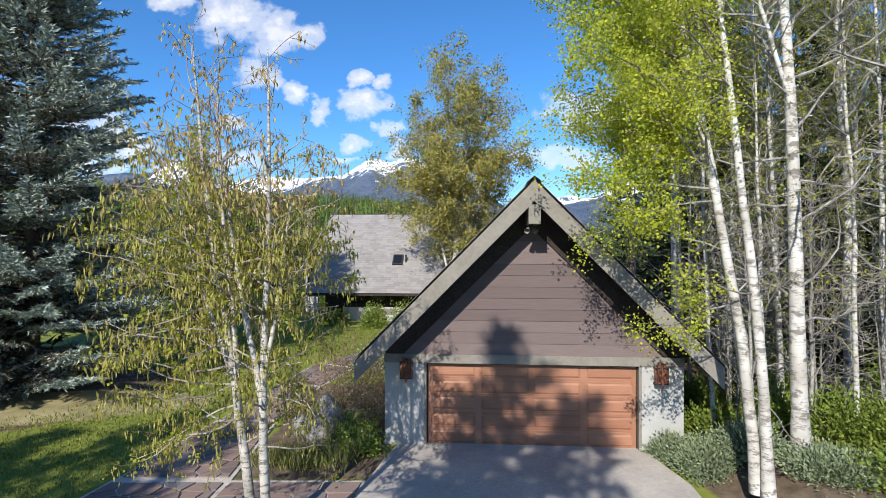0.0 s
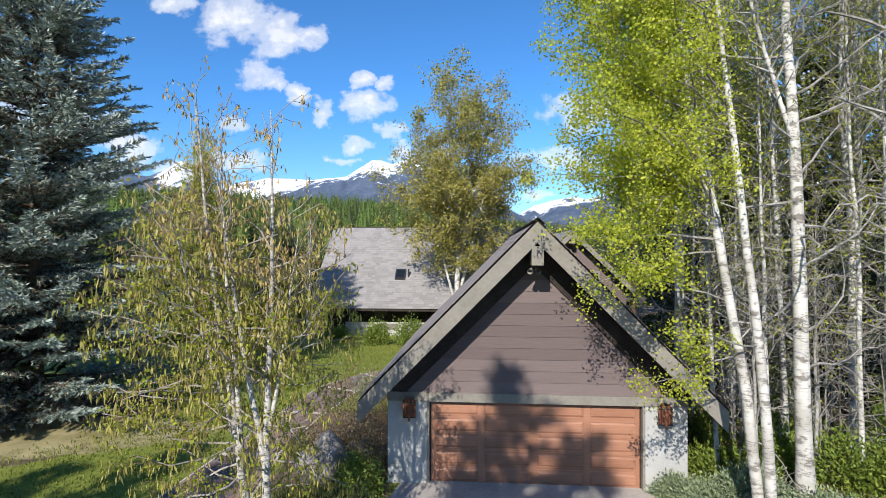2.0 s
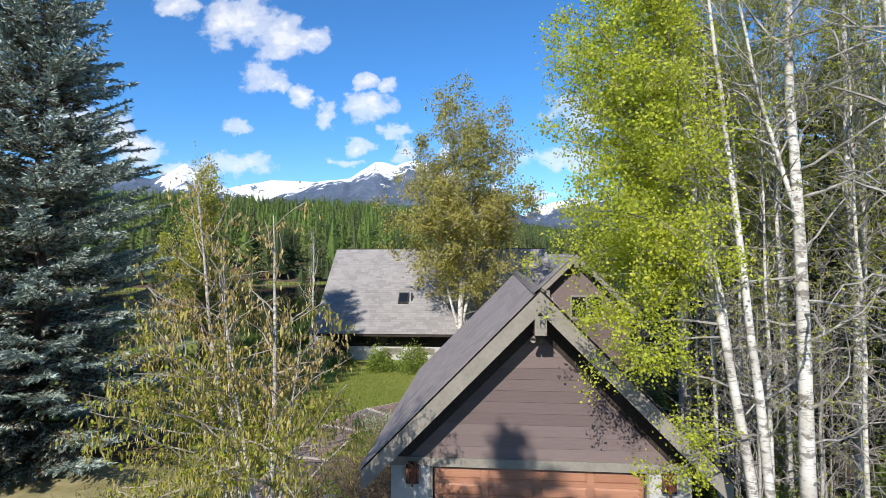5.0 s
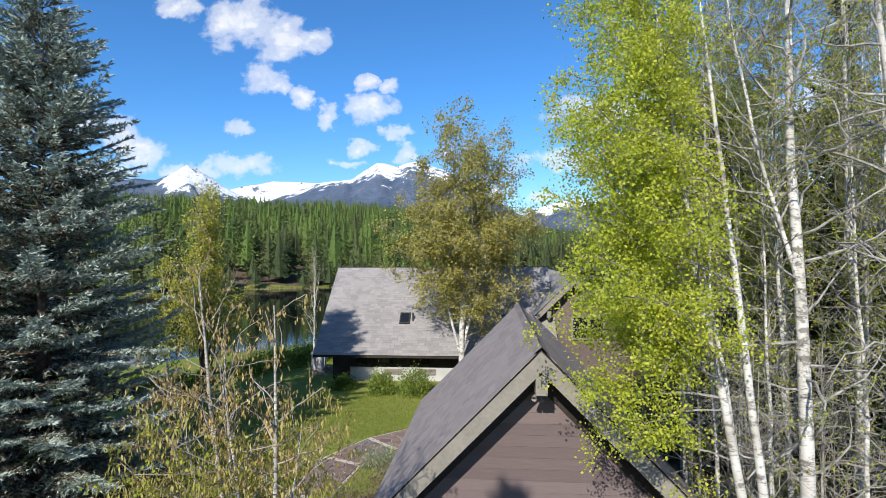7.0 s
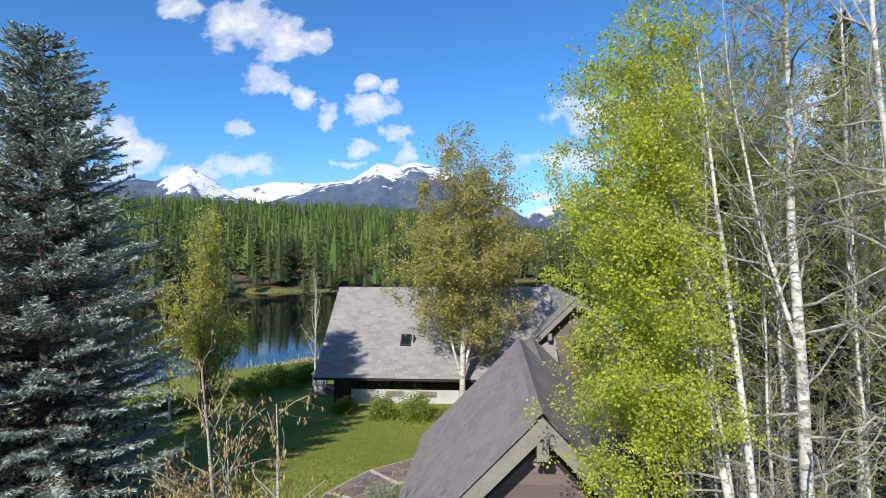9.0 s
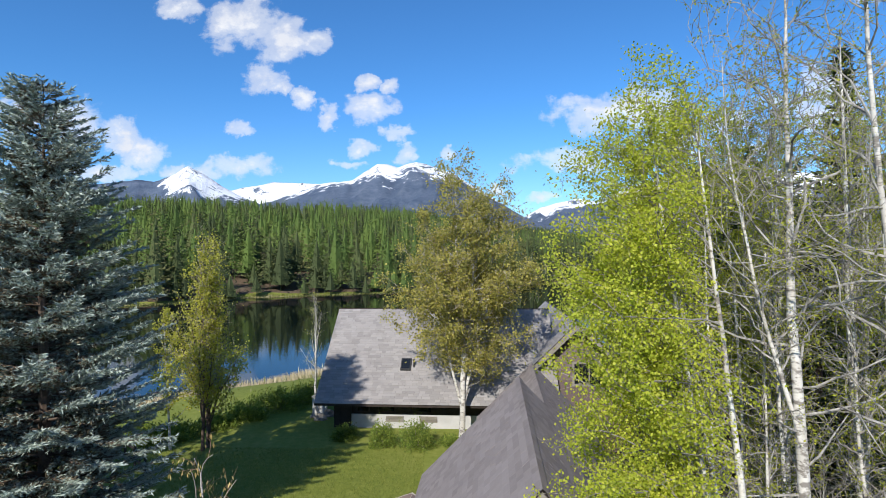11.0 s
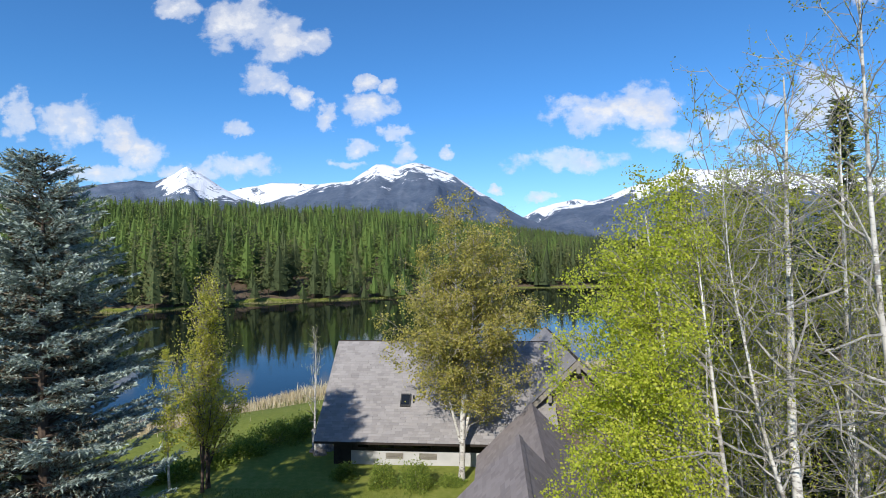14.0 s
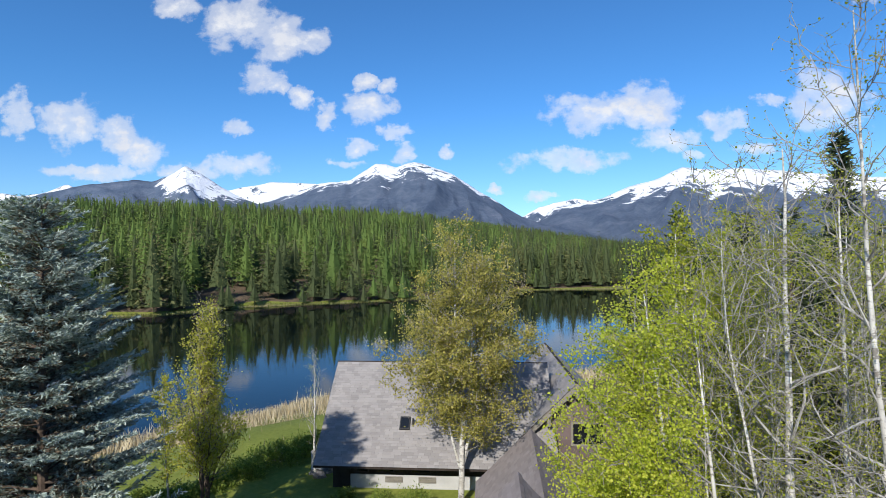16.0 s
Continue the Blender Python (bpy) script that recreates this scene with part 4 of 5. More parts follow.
wing = thing("cross_wing", (8.2, 34.0, 0), "cross wing of the house with brown gable and grey roof", "house", rz=-2.5)
W_Z, W_HALF, W_LEN = 6.95, 4.3, 15.2
b = Buf()
b.box((-3.6, 0.8, -0.4), (3.6, W_LEN - 0.6, 3.0))
part("wall", b, M_SIDING, wing, "plum brown siding wall")
b = Buf()
prism(b, [(-3.6, 3.0), (3.6, 3.0), (0.05, 6.5), (-0.05, 6.5)], 0.8, W_LEN - 0.6)
part("gable", b, M_SIDING, wing, "plum brown gable")
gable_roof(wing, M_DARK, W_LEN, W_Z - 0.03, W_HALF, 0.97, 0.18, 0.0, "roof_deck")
barge_boards(wing, 0, W_Z - 0.06, W_HALF, 0.97, 0.02, 0.42, 0.07, M_TRIM)
b = Buf()
b.box((-1.95, -0.05, 4.12), (-1.7, 0.9, 4.55))
part("purlin_end", b, M_TRIM, wing, "taupe purlin end")
b = Buf()
b.box((-0.13, -0.05, 6.0), (0.13, 0.9, 6.45))
part("ridge_beam", b, M_TRIM, wing, "taupe ridge beam end")
b = Buf()
for lo, hi in (((-0.3, 0.72, 2.6), (-0.16, 0.82, 4.2)), ((1.76, 0.72, 2.6), (1.9, 0.82, 4.2)), ((-0.16, 0.72, 4.06), (1.76, 0.82, 4.2)), ((-0.16, 0.72, 2.6), (1.76, 0.82, 2.74)), ((0.75, 0.73, 2.74), (0.85, 0.82, 4.06))):
    b.box(lo, hi)
wing_window = part("window", b, M_TRIM, wing, "taupe framed window in the gable")
for x0, x1 in ((-0.16, 0.75), (0.85, 1.76)):
    b = Buf()
    b.box((x0, 0.775, 2.74), (x1, 0.79, 4.06))
    part("pane", b, M_GLASS, wing_window)
shingle_slope(wing, M_ROOF, M_ROOF_I, 0, -W_HALF, W_Z, -0.03, W_LEN, 0.97, 0.2, 0.42, 150, 10)
shingle_slope(wing, M_ROOF, M_ROOF_I, 0, W_HALF, W_Z, -0.03, W_LEN, 0.97, 0.2, 0.42, 0, 12)


# ---- trees ----
def curve_path(start, way, length, n, rg, wander, lift):
    p = [np.array(start, float)]
    d = np.array(way, float)
    d /= np.linalg.norm(d)
    for k in range(n):
        d = d + rg.normal(size=3) * wander + np.array((0, 0, lift))
        d /= np.linalg.norm(d)
        p.append(p[-1] + d * length / n)
    return np.array(p)


def side_way(d, rg, lo, hi):
    """A direction that leaves d by lo to hi degrees."""
    s = np.cross(d, rg.normal(size=3))
    s /= np.linalg.norm(s) + 1e-9
    a = radians(rg.uniform(lo, hi))
    return d * math.cos(a) + s * math.sin(a)


def broadleaf(name, at, label, category, seed, tall, r0, lean=(0, 0), stems=1, first=0.25, limbs=30, spread=2.0, shape=None, rise=45, lift=0.05, droop=-0.02, bark=M_BIRCH, twig=M_TWIG, leaf=M_LIME, leaf_size=0.07, leaves=8000, twig_n=5.0, bias=(0, 0), wander=0.05, group="", sparse_above=2.0, splay=0.0, catkin=None, twig_r=0.005, crook=0.018, limb_r=0.011, limb_mat=None, sub=4.0, top_mat=None, low_limbs=(), paths=None, clump=None, sweep=24, arc=None):
    """A tapered stem with limbs, twigs and single leaves; paths sets the stems, arc the side that the limbs take."""
    rg = np.random.default_rng(seed)
    tree = thing(name, at, label, category, group)
    wood = Buf()
    seg_a, seg_b, seg_w, seg_f = [], [], [], []
    for s in range(len(paths) if paths else stems):
        stem = Buf()
        sa = rg.uniform(0, 6.28)
        off = np.array((math.cos(sa), math.sin(sa), 0)) * (0.28 * (stems > 1))
        n = 16
        t = np.linspace(0, 1, n + 1)
        th = tall * (1.0 if s == 0 else rg.uniform(0.75, 0.95))
        wob = np.cumsum(rg.normal(size=(n + 1, 2)) * crook, axis=0) * tall / 10
        out = off[:2] * (splay * tall * 0.12)
        path = np.stack([off[0] + (lean[0] + out[0]) * t ** 1.3 + wob[:, 0], off[1] + (lean[1] + out[1]) * t ** 1.3 + wob[:, 1], t * th - 0.15], 1)
        rad = r0 * (1 if s == 0 else 0.75) * (1 - 0.94 * t) ** 0.85
        if paths:
            ctrl, size = np.array(paths[s][0], float), paths[s][1]
            run = np.concatenate([[0], np.cumsum(np.linalg.norm(np.diff(ctrl, axis=0), axis=1))])
            u = np.linspace(0, 1, n + 1) * run[-1]
            path = np.stack([np.interp(u, run, ctrl[:, a]) for a in range(3)], 1)
            soft = path.copy()
            for _ in range(2):
                soft[1:-1] = 0.25 * soft[:-2] + 0.5 * soft[1:-1] + 0.25 * soft[2:]
            path = soft + np.concatenate([wob - wob[0], np.zeros((n + 1, 1))], 1) * 0.6
            rad = size * (1 - 0.94 * t) ** 0.85
        rad[0] *= 1.35
        stem.tube(path, rad, 10)
        part("trunk", stem, bark, tree, smooth=True)
        for k in range(limbs + (len(low_limbs) if s == 0 else 0)):
            f = first + (0.98 - first) * (k + rg.uniform(0, 1)) / limbs
            q = np.array([np.interp(f, t, path[:, a]) for a in range(3)])
            rr = np.interp(f, t, rad)
            g = (f - first) / (1 - first)
            length = spread * (shape(g) if shape else (1 - g) ** 0.6) * rg.uniform(0.65, 1.15) + 0.15
            az = arc[0] + rg.uniform(-arc[1], arc[1]) if arc else k * 2.4 + rg.uniform(-0.5, 0.5)
            el = radians(min(80, rise + rg.uniform(-sweep, sweep) + 38 * g))
            d = np.array((math.cos(az) * math.cos(el) + bias[0] * (1.15 - g), math.sin(az) * math.cos(el) + bias[1] * (1.15 - g), math.sin(el)))
            if k >= limbs:
                zq, length, dx, dy, dz = low_limbs[k - limbs]
                q = np.array([np.interp(zq, path[:, 2], path[:, a]) for a in range(3)])
                rr, d, f = 0.035, np.array((dx, dy, dz)), first
            bp = curve_path(q, d, length, 6, rg, wander * 1.5 + 0.04, lift)
            r1 = min(rr * 0.5, 0.010 + limb_r * length)
            lb = Buf()
            lb.tube(bp, np.linspace(r1, 0.006, 7), 5)
            part("limb", lb, limb_mat or bark, tree)
            for m in range(max(2, int(length * twig_n))):
                h = rg.uniform(0.12, 1.0)
                i = min(int(h * 6), 5)
                b0 = bp[i] + (bp[i + 1] - bp[i]) * (h * 6 - i)
                dd = side_way((bp[i + 1] - bp[i]) / (np.linalg.norm(bp[i + 1] - bp[i]) + 1e-9), rg, 25, 70)
                sl = (0.28 + 0.33 * length * (1 - 0.6 * h)) * rg.uniform(0.6, 1.2)
                tp = curve_path(b0, dd, sl, 4, rg, wander + 0.07, droop)
                wood.tube(tp, np.linspace(twig_r * 1.8, twig_r * 0.6, 5), 3)
                lines = [tp]
                for _ in range(max(1, int(sl * sub))):
                    h2 = rg.integers(1, 5)
                    d2 = side_way(tp[h2] - tp[h2 - 1], rg, 25, 60)
                    d2 /= np.linalg.norm(d2) + 1e-9
                    t2 = curve_path(tp[h2], d2, sl * rg.uniform(0.25, 0.6), 2, rg, wander + 0.08, droop * 1.6)
                    wood.tube(t2, np.linspace(twig_r, twig_r * 0.5, 3), 3)
                    lines.append(t2)
                for ln in lines:
                    seg_a.append(ln[:-1])
                    seg_b.append(ln[1:])
                    seg_w.append(np.linalg.norm(ln[1:] - ln[:-1], axis=1) * (0.45 if f > sparse_above else 1.0))
                    seg_f.append(np.full(len(ln) - 1, f))
    part("twig_spray", wood, twig, tree, kind="stuff")
    if leaves:
        a, b, w = np.concatenate(seg_a), np.concatenate(seg_b), np.concatenate(seg_w)
        pick = rg.choice(len(a), leaves, p=w / w.sum())
        tips = a[pick] + (b[pick] - a[pick]) * rg.uniform(size=(leaves, 1))
        if clump:
            home = rg.integers(0, leaves // clump[0], leaves)
            tips, pick = tips[home] + rg.normal(size=(leaves, 3)) * clump[1], pick[home]
        else:
            tips = tips + rg.normal(size=(leaves, 3)) * leaf_size * 0.7
        way = rg.normal(size=tips.shape)
        sz = leaf_size * rg.uniform(0.6, 1.3, len(tips))
        hang = rg.uniform(size=len(tips)) < (catkin[1] if catkin else 0.0)
        high = (np.concatenate(seg_f)[pick] > sparse_above) & (top_mat is not None)
        crown = Buf()
        low = ~hang & ~high
        crown.blades(tips[low], way[low], sz[low], sz[low] * 0.85, rg)
        part("crown", crown, leaf, tree, kind="stuff")
        if catkin:
            if high.any():
                buds = Buf()
                w3 = rg.normal(size=(high.sum(), 3)) * 0.3 + np.array((0, 0, -1.0))
                buds.blades(tips[high], w3, sz[high] * 1.6, sz[high] * 0.55, rg)
                part("bud_mass", buds, top_mat, tree, "russet opening buds", kind="stuff")
                hang = hang & ~high
            tassels = Buf()
            w2 = rg.normal(size=(hang.sum(), 3)) * 0.18 + np.array((0, 0, -1.0))
            s2 = catkin[2] * rg.uniform(0.6, 1.3, hang.sum())
            tassels.blades(tips[hang], w2, s2, s2 * 0.2, rg)
            part("catkin_mass", tassels, catkin[0], tree, "hanging yellow-brown catkins", kind="stuff")
    return tree


def conifer(name, at, label, seed, tall, radius, needles, old=None, bough_step=0.3, per=7, power=0.85, droop=0.25, tuft=0.34, bare=0.04, group="", fine=1.0, twig_gap=0.16, slim=0.26):
    """A conifer of whorled boughs, each with rows of needled twigs."""
    rg = np.random.default_rng(seed)
    tree = thing(name, at, label, "tree", group)
    stem, wood, leaf, aged = Buf(), Buf(), Buf(), Buf()
    t = np.linspace(0, 1, 12)
    stem.tube(np.stack([rg.normal(size=12) * 0.02, rg.normal(size=12) * 0.02, t * tall - 0.1], 1), tall * 0.016 * (1 - 0.97 * t), 9)
    part("trunk", stem, M_BARK, tree)
    c, w, s, ca, wa, sa = [], [], [], [], [], []
    z = tall * bare
    while z < tall * 0.985:
        f = z / tall
        R = radius * (1 - f) ** power + 0.12
        cnt = max(4, int(per * (0.6 + 0.4 * (1 - f))))
        for k in range(cnt):
            az = rg.uniform(0, 6.28)
            L = R * rg.uniform(0.74, 1.08)
            sag = -droop * (1 - f) + 0.5 * f
            d = np.array((math.cos(az), math.sin(az), sag + rg.uniform(-0.08, 0.08)))
            bp = curve_path((0, 0, z), d, L, 6, rg, 0.035, 0.075 * (1 - f))
            wood.tube(bp, np.linspace(0.012 + 0.008 * L, 0.004, 7), 4)
            m = max(3, int(L / twig_gap))
            for q in range(m):
                h = 0.12 + 0.88 * (q + rg.uniform(0, 1)) / m
                i = min(int(h * 6), 5)
                p0 = bp[i] + (bp[i + 1] - bp[i]) * (h * 6 - i)
                ax = (bp[i + 1] - bp[i]) / np.linalg.norm(bp[i + 1] - bp[i])
                lat = np.cross(ax, (0, 0, 1.0))
                lat /= np.linalg.norm(lat) + 1e-9
                for sd in (-1, 1):
                    tl = (0.16 + 0.30 * L * (1 - h) * 0.6 + 0.05) * rg.uniform(0.7, 1.25)
                    tw = ax * 0.75 + lat * sd * rg.uniform(0.4, 0.95) + np.array((0, 0, rg.uniform(-0.28, 0.1)))
                    tw /= np.linalg.norm(tw)
                    steps = max(1, int(tl / (tuft * 0.42)))
                    for e in range(steps):
                        pt = p0 + tw * tl * e / steps
                        bucket = (ca, wa, sa) if (old is not None and h < 0.5 and rg.uniform() < 0.45) else (c, w, s)
                        for _ in range(max(2, int(3 * fine))):
                            bucket[0].append(pt)
                            bucket[1].append(tw + rg.normal(size=3) * 0.42)
                            bucket[2].append(tuft * rg.uniform(0.55, 1.1))
        z += bough_step * (1.15 - 0.5 * f) * rg.uniform(0.8, 1.2)
    part("bough_layer", wood, M_BARK, tree, kind="stuff")
    leaf.spikes(np.array(c), np.array(w), np.array(s), np.array(s) * slim, rg)
    part("crown", leaf, needles, tree, kind="stuff")
    if ca:
        aged.spikes(np.array(ca), np.array(wa), np.array(sa), np.array(sa) * slim, rg)
        part("inner_foliage", aged, old, tree, "brown inner needles", kind="stuff")
    return tree


conifer("blue_spruce", (-13.65, 17.5, 0), "tall blue spruce with silvery needles on the lawn edge", 21, 17.3, 5.0, M_SPRUCE, M_SPRUCE_OLD, 0.27, 9, 0.5, 0.2, 0.18, 0.03, "", 1.0, 0.135, 0.33)
# two unseen spruces further left, added to widen the shadow on the lawn
conifer("spruce", (-17.6, 17.0, 0), "unseen dark spruce added behind the blue spruce to shade the lawn", 22, 16.0, 4.8, M_PINE, None, 0.5, 8, 0.7, 0.15, 0.55, 0.05, "", 0.9, 0.3, 0.4)
conifer("spruce", (-22.0, 18.5, 0), "unseen dark spruce added at the lawn edge to shade it", 23, 15.0, 4.6, M_PINE, None, 0.5, 8, 0.7, 0.15, 0.55, 0.05, "", 0.9, 0.3, 0.4)

# pair of young birches hung with catkins by the flagstone court
veil = lambda g: 0.75 + 0.45 * math.sin(math.pi * min(1, g * 1.6)) if g < 0.6 else 0.78 - 0.9 * (g - 0.6)
HUNG = dict(shape=veil, lift=0.01, droop=-0.08, bark=M_BIRCH_YOUNG, twig=M_TWIG_RED, leaf=M_YGREEN, leaf_size=0.052, twig_n=4.4, group="court birches", twig_r=0.003, limb_r=0.004, limb_mat=M_TWIG, top_mat=M_RUSSET, wander=0.09)
broadleaf("birch", (-2.86, 8.1, 0), "slender white birch hung with yellow catkins", "tree", 31, 8.1, 0.085, first=0.2, limbs=24, spread=1.5, rise=8, leaves=12500, sparse_above=0.66, catkin=(M_CATKIN, 0.55, 0.125), bias=(-0.3, 0.0), low_limbs=((2.9, 2.1, -1.0, -0.2, 0.0), (2.3, 1.8, -1.0, -0.35, -0.1), (3.4, 2.0, -0.9, 0.4, 0.0), (2.0, 1.6, -1.0, 0.3, -0.15), (2.6, 1.6, -0.6, -0.8, -0.05), (3.2, 1.7, -1.0, -0.5, -0.1), (2.7, 1.5, -0.5, 0.8, -0.05)), paths=[
    ([(0, 0, -0.1), (-0.1, 0, 0.9), (-0.38, 0, 2.9), (-0.75, 0.1, 5.0), (-1.0, 0.1, 8.0)], 0.085),
    ([(-0.28, 0, 2.1), (-0.22, -0.2, 3.6), (-0.3, -0.4, 4.8), (-0.5, -0.3, 7.3)], 0.05),
    ([(-0.36, 0, 2.7), (-1.05, 0.1, 4.6), (-1.5, 0.2, 6.2)], 0.042)], **HUNG)
broadleaf("birch", (-2.52, 7.5, 0), "slender grey-white birch hung with yellow catkins", "tree", 32, 7.6, 0.08, first=0.24, limbs=22, spread=1.05, rise=16, leaves=6200, sparse_above=0.6, catkin=(M_CATKIN, 0.55, 0.125), low_limbs=((2.6, 1.3, 0.9, 0.1, 0.0), (3.1, 1.0, 0.8, -0.5, 0.1)), paths=[
    ([(0.05, 0, -0.1), (0, 0, 1.1), (-0.04, 0, 3.05), (0.05, 0.1, 5.1), (0.0, 0.1, 7.6)], 0.08),
    ([(-0.03, 0, 2.5), (-0.3, -0.1, 4.0), (-0.55, 0, 5.5), (-0.7, 0, 6.8)], 0.05),
    ([(-0.02, 0, 2.9), (0.22, 0, 4.0), (0.4, 0.1, 5.9)], 0.036)], **HUNG)

# aspen between garage and house
taper = lambda g: 0.5 + 2.2 * g if g < 0.25 else 1.05 - 0.6 * (g - 0.25)
broadleaf("aspen", (0.62, 32.0, -0.1), "tall multi-stemmed aspen with young olive leaves", "tree", 41, 16.2, 0.2, first=0.2, limbs=28, spread=4.4, shape=taper, rise=8, bias=(0.12, 0.0), lift=0.05, droop=0.01, twig=M_TWIG, leaf=M_ASPEN, leaf_size=0.125, leaves=56000, twig_n=3.0, twig_r=0.007, limb_r=0.010, limb_mat=M_LIMB, wander=0.07, clump=(9, 0.17), paths=[
    ([(0, 0, -0.2), (0.05, 0, 3.0), (0.2, -0.2, 6.1), (-0.3, 0, 10.0), (-0.3, 0, 13.6), (-0.3, 0.1, 16.2)], 0.2),
    ([(0.05, 0, 2.4), (0.9, 0.2, 5.5), (1.7, 0.3, 9.0), (2.1, 0.4, 12.6)], 0.11),
    ([(0.05, 0, 2.2), (-0.6, 0.1, 4.5), (-1.3, 0.2, 8.0), (-1.4, 0.2, 11.8)], 0.09),
    ([(0.1, 0, 3.2), (0.6, -0.5, 7.0), (0.8, -0.6, 11.0), (0.9, -0.5, 14.9)], 0.09)])

# white birches beside the garage
wide = lambda g: 0.75 + 0.4 * math.sin(math.pi * g)
broad = lambda g: 1.0 if g < 0.5 else 1.0 - 1.1 * (g - 0.5)


def up(x, y):
    return float(height(x, y))


BARE = dict(bark=M_BIRCH, twig=M_TWIG_PALE, leaf=M_YGREEN, leaf_size=0.046, wander=0.17, lift=0.06, droop=0.01, shape=wide, limb_r=0.0085, twig_r=0.005, limb_mat=M_LIMB, sweep=42, sub=2.4)
LIMY = dict(bark=M_BIRCH, twig=M_TWIG_PALE, leaf=M_LIME, leaf_size=0.053, shape=broad, lift=0.0, droop=-0.05, limb_r=0.007, twig_r=0.0035, limb_mat=M_TWIG_PALE, wander=0.09, clump=(5, 0.1), sub=3.0, group="garage birches")
broadleaf("birch", (5.6, 9.4, 0.55), "leaning white birch with fresh lime leaves", "tree", 51, 15.2, 0.105, first=0.38, limbs=50, spread=2.35, rise=18, leaves=59000, twig_n=4.5, bias=(-0.5, 0.05), arc=(math.pi, 1.45), paths=[
    ([(0, 0, -0.2), (-0.19, 0, 1.6), (-0.35, 0, 2.9), (-0.57, 0, 3.9), (-0.73, 0, 4.95), (-0.96, 0.05, 5.75), (-1.5, 0.5, 10.3), (-1.8, 1.1, 14.0)], 0.105)], low_limbs=((4.1, 2.7, -1.0, -0.3, 0.25), (3.2, 1.9, -0.9, -0.1, 0.05), (5.0, 2.3, -1.0, 0.1, 0.1), (5.6, 2.1, -1.0, 0.0, 0.05), (6.4, 2.2, -1.0, 0.25, 0.05), (6.0, 2.0, -1.0, -0.3, 0.1), (7.2, 2.3, -1.0, 0.5, 0.05), (8.0, 2.2, -1.0, -0.1, 0.1)), **LIMY)
broadleaf("birch", (5.68, 9.2, 0.5), "slender leaning white birch with fresh lime leaves", "tree", 52, 13.7, 0.1, first=0.5, limbs=40, spread=2.1, rise=22, leaves=15000, twig_n=4.0, bias=(-0.4, 0.1), arc=(math.pi, 1.4), paths=[
    ([(0, 0, -0.2), (-0.06, 0, 1.6), (-0.35, 0, 3.96), (-0.5, 0.07, 5.9), (-0.78, 0.4, 10.0), (-0.98, 0.8, 13.7)], 0.1)], low_limbs=((3.4, 2.2, -0.9, -0.35, 0.1),), **LIMY)
broadleaf("birch", (5.75, 9.75, 0.55), "thin leaning white birch behind its pair", "tree", 59, 12.8, 0.06, first=0.45, limbs=30, spread=2.2, rise=20, leaves=16000, twig_n=4.0, bias=(-0.4, 0.2), arc=(math.pi - 0.3, 1.4), paths=[
    ([(0, 0, -0.2), (-0.3, 0.05, 3.0), (-0.62, 0.15, 5.6), (-1.0, 0.8, 9.0), (-1.1, 1.4, 12.8)], 0.06)], **LIMY)
broadleaf("birch", (7.2, 10.6, 0.6), "tall thick white birch with bare lower limbs", "tree", 53, 17.0, 0.165, first=0.16, limbs=40, spread=2.6, rise=24, leaves=8000, twig_n=3.2, group="garage birches", paths=[
    ([(0, 0, -0.2), (-0.17, 0, 5.5), (-0.33, 0.1, 10.3), (0.0, 0.6, 13.0), (0.15, 0.9, 17.0)], 0.165),
    ([(-0.22, 0, 7.0), (-0.75, 0.2, 9.5), (-1.1, 0.5, 12.5), (-1.15, 0.7, 15.0)], 0.048)], **BARE)
broadleaf("birch", (9.2, 10.2, 0.6), "tall pale birch with bare tangled limbs", "tree", 54, 18.9, 0.11, first=0.16, limbs=46, spread=2.6, rise=26, leaves=4500, twig_n=3.2, group="garage birches", paths=[
    ([(0, 0, -0.2), (-0.3, -0.1, 5.0), (-0.8, -0.2, 9.4), (-1.25, -0.25, 13.2), (-1.45, -0.27, 16.9), (-1.6, -0.3, 19.3)], 0.11)], **{**BARE, "limb_r": 0.008})
broadleaf("birch", (10.2, 13.3, 0.6), "tall twin-stemmed birch with sparse leaves", "tree", 55, 16.5, 0.13, first=0.2, limbs=34, spread=2.4, rise=28, leaves=6000, twig_n=3.2, group="garage birches", paths=[
    ([(0, 0, -0.2), (0, 0, 5.0), (-0.3, 0, 9.0), (-0.2, 0.2, 16.5)], 0.13),
    ([(0.0, 0, 4.2), (0.35, 0.1, 7.0), (0.5, 0.2, 13.5)], 0.07)], **BARE)
broadleaf("birch", (6.75, 11.2, 0.6), "thin white birch stem with bare twigs", "tree", 56, 10.0, 0.06, (-0.1, 0.3), 1, 0.3, 24, 1.5, rise=30, leaves=900, twig_n=5.0, group="garage birches", **BARE)
broadleaf("birch", (7.4, 16.9, 0.5), "pale-stemmed birch with yellow-green leaves beside the garage", "tree", 57, 15.6, 0.13, (0.0, 0.6), 2, 0.36, 36, 2.8, rise=24, leaves=34000, twig_n=3.8, splay=0.8, **{**LIMY, "leaf_size": 0.085, "leaf": M_YGREEN})
broadleaf("birch", (10.6, 19.5, 0.5), "birch with thin yellow-green spring leaves", "tree", 58, 16.0, 0.13, (0.3, 0.4), 2, 0.36, 32, 2.8, rise=30, leaves=30000, twig_n=3.6, splay=0.8, **{**LIMY, "leaf_size": 0.085, "leaf": M_YGREEN})
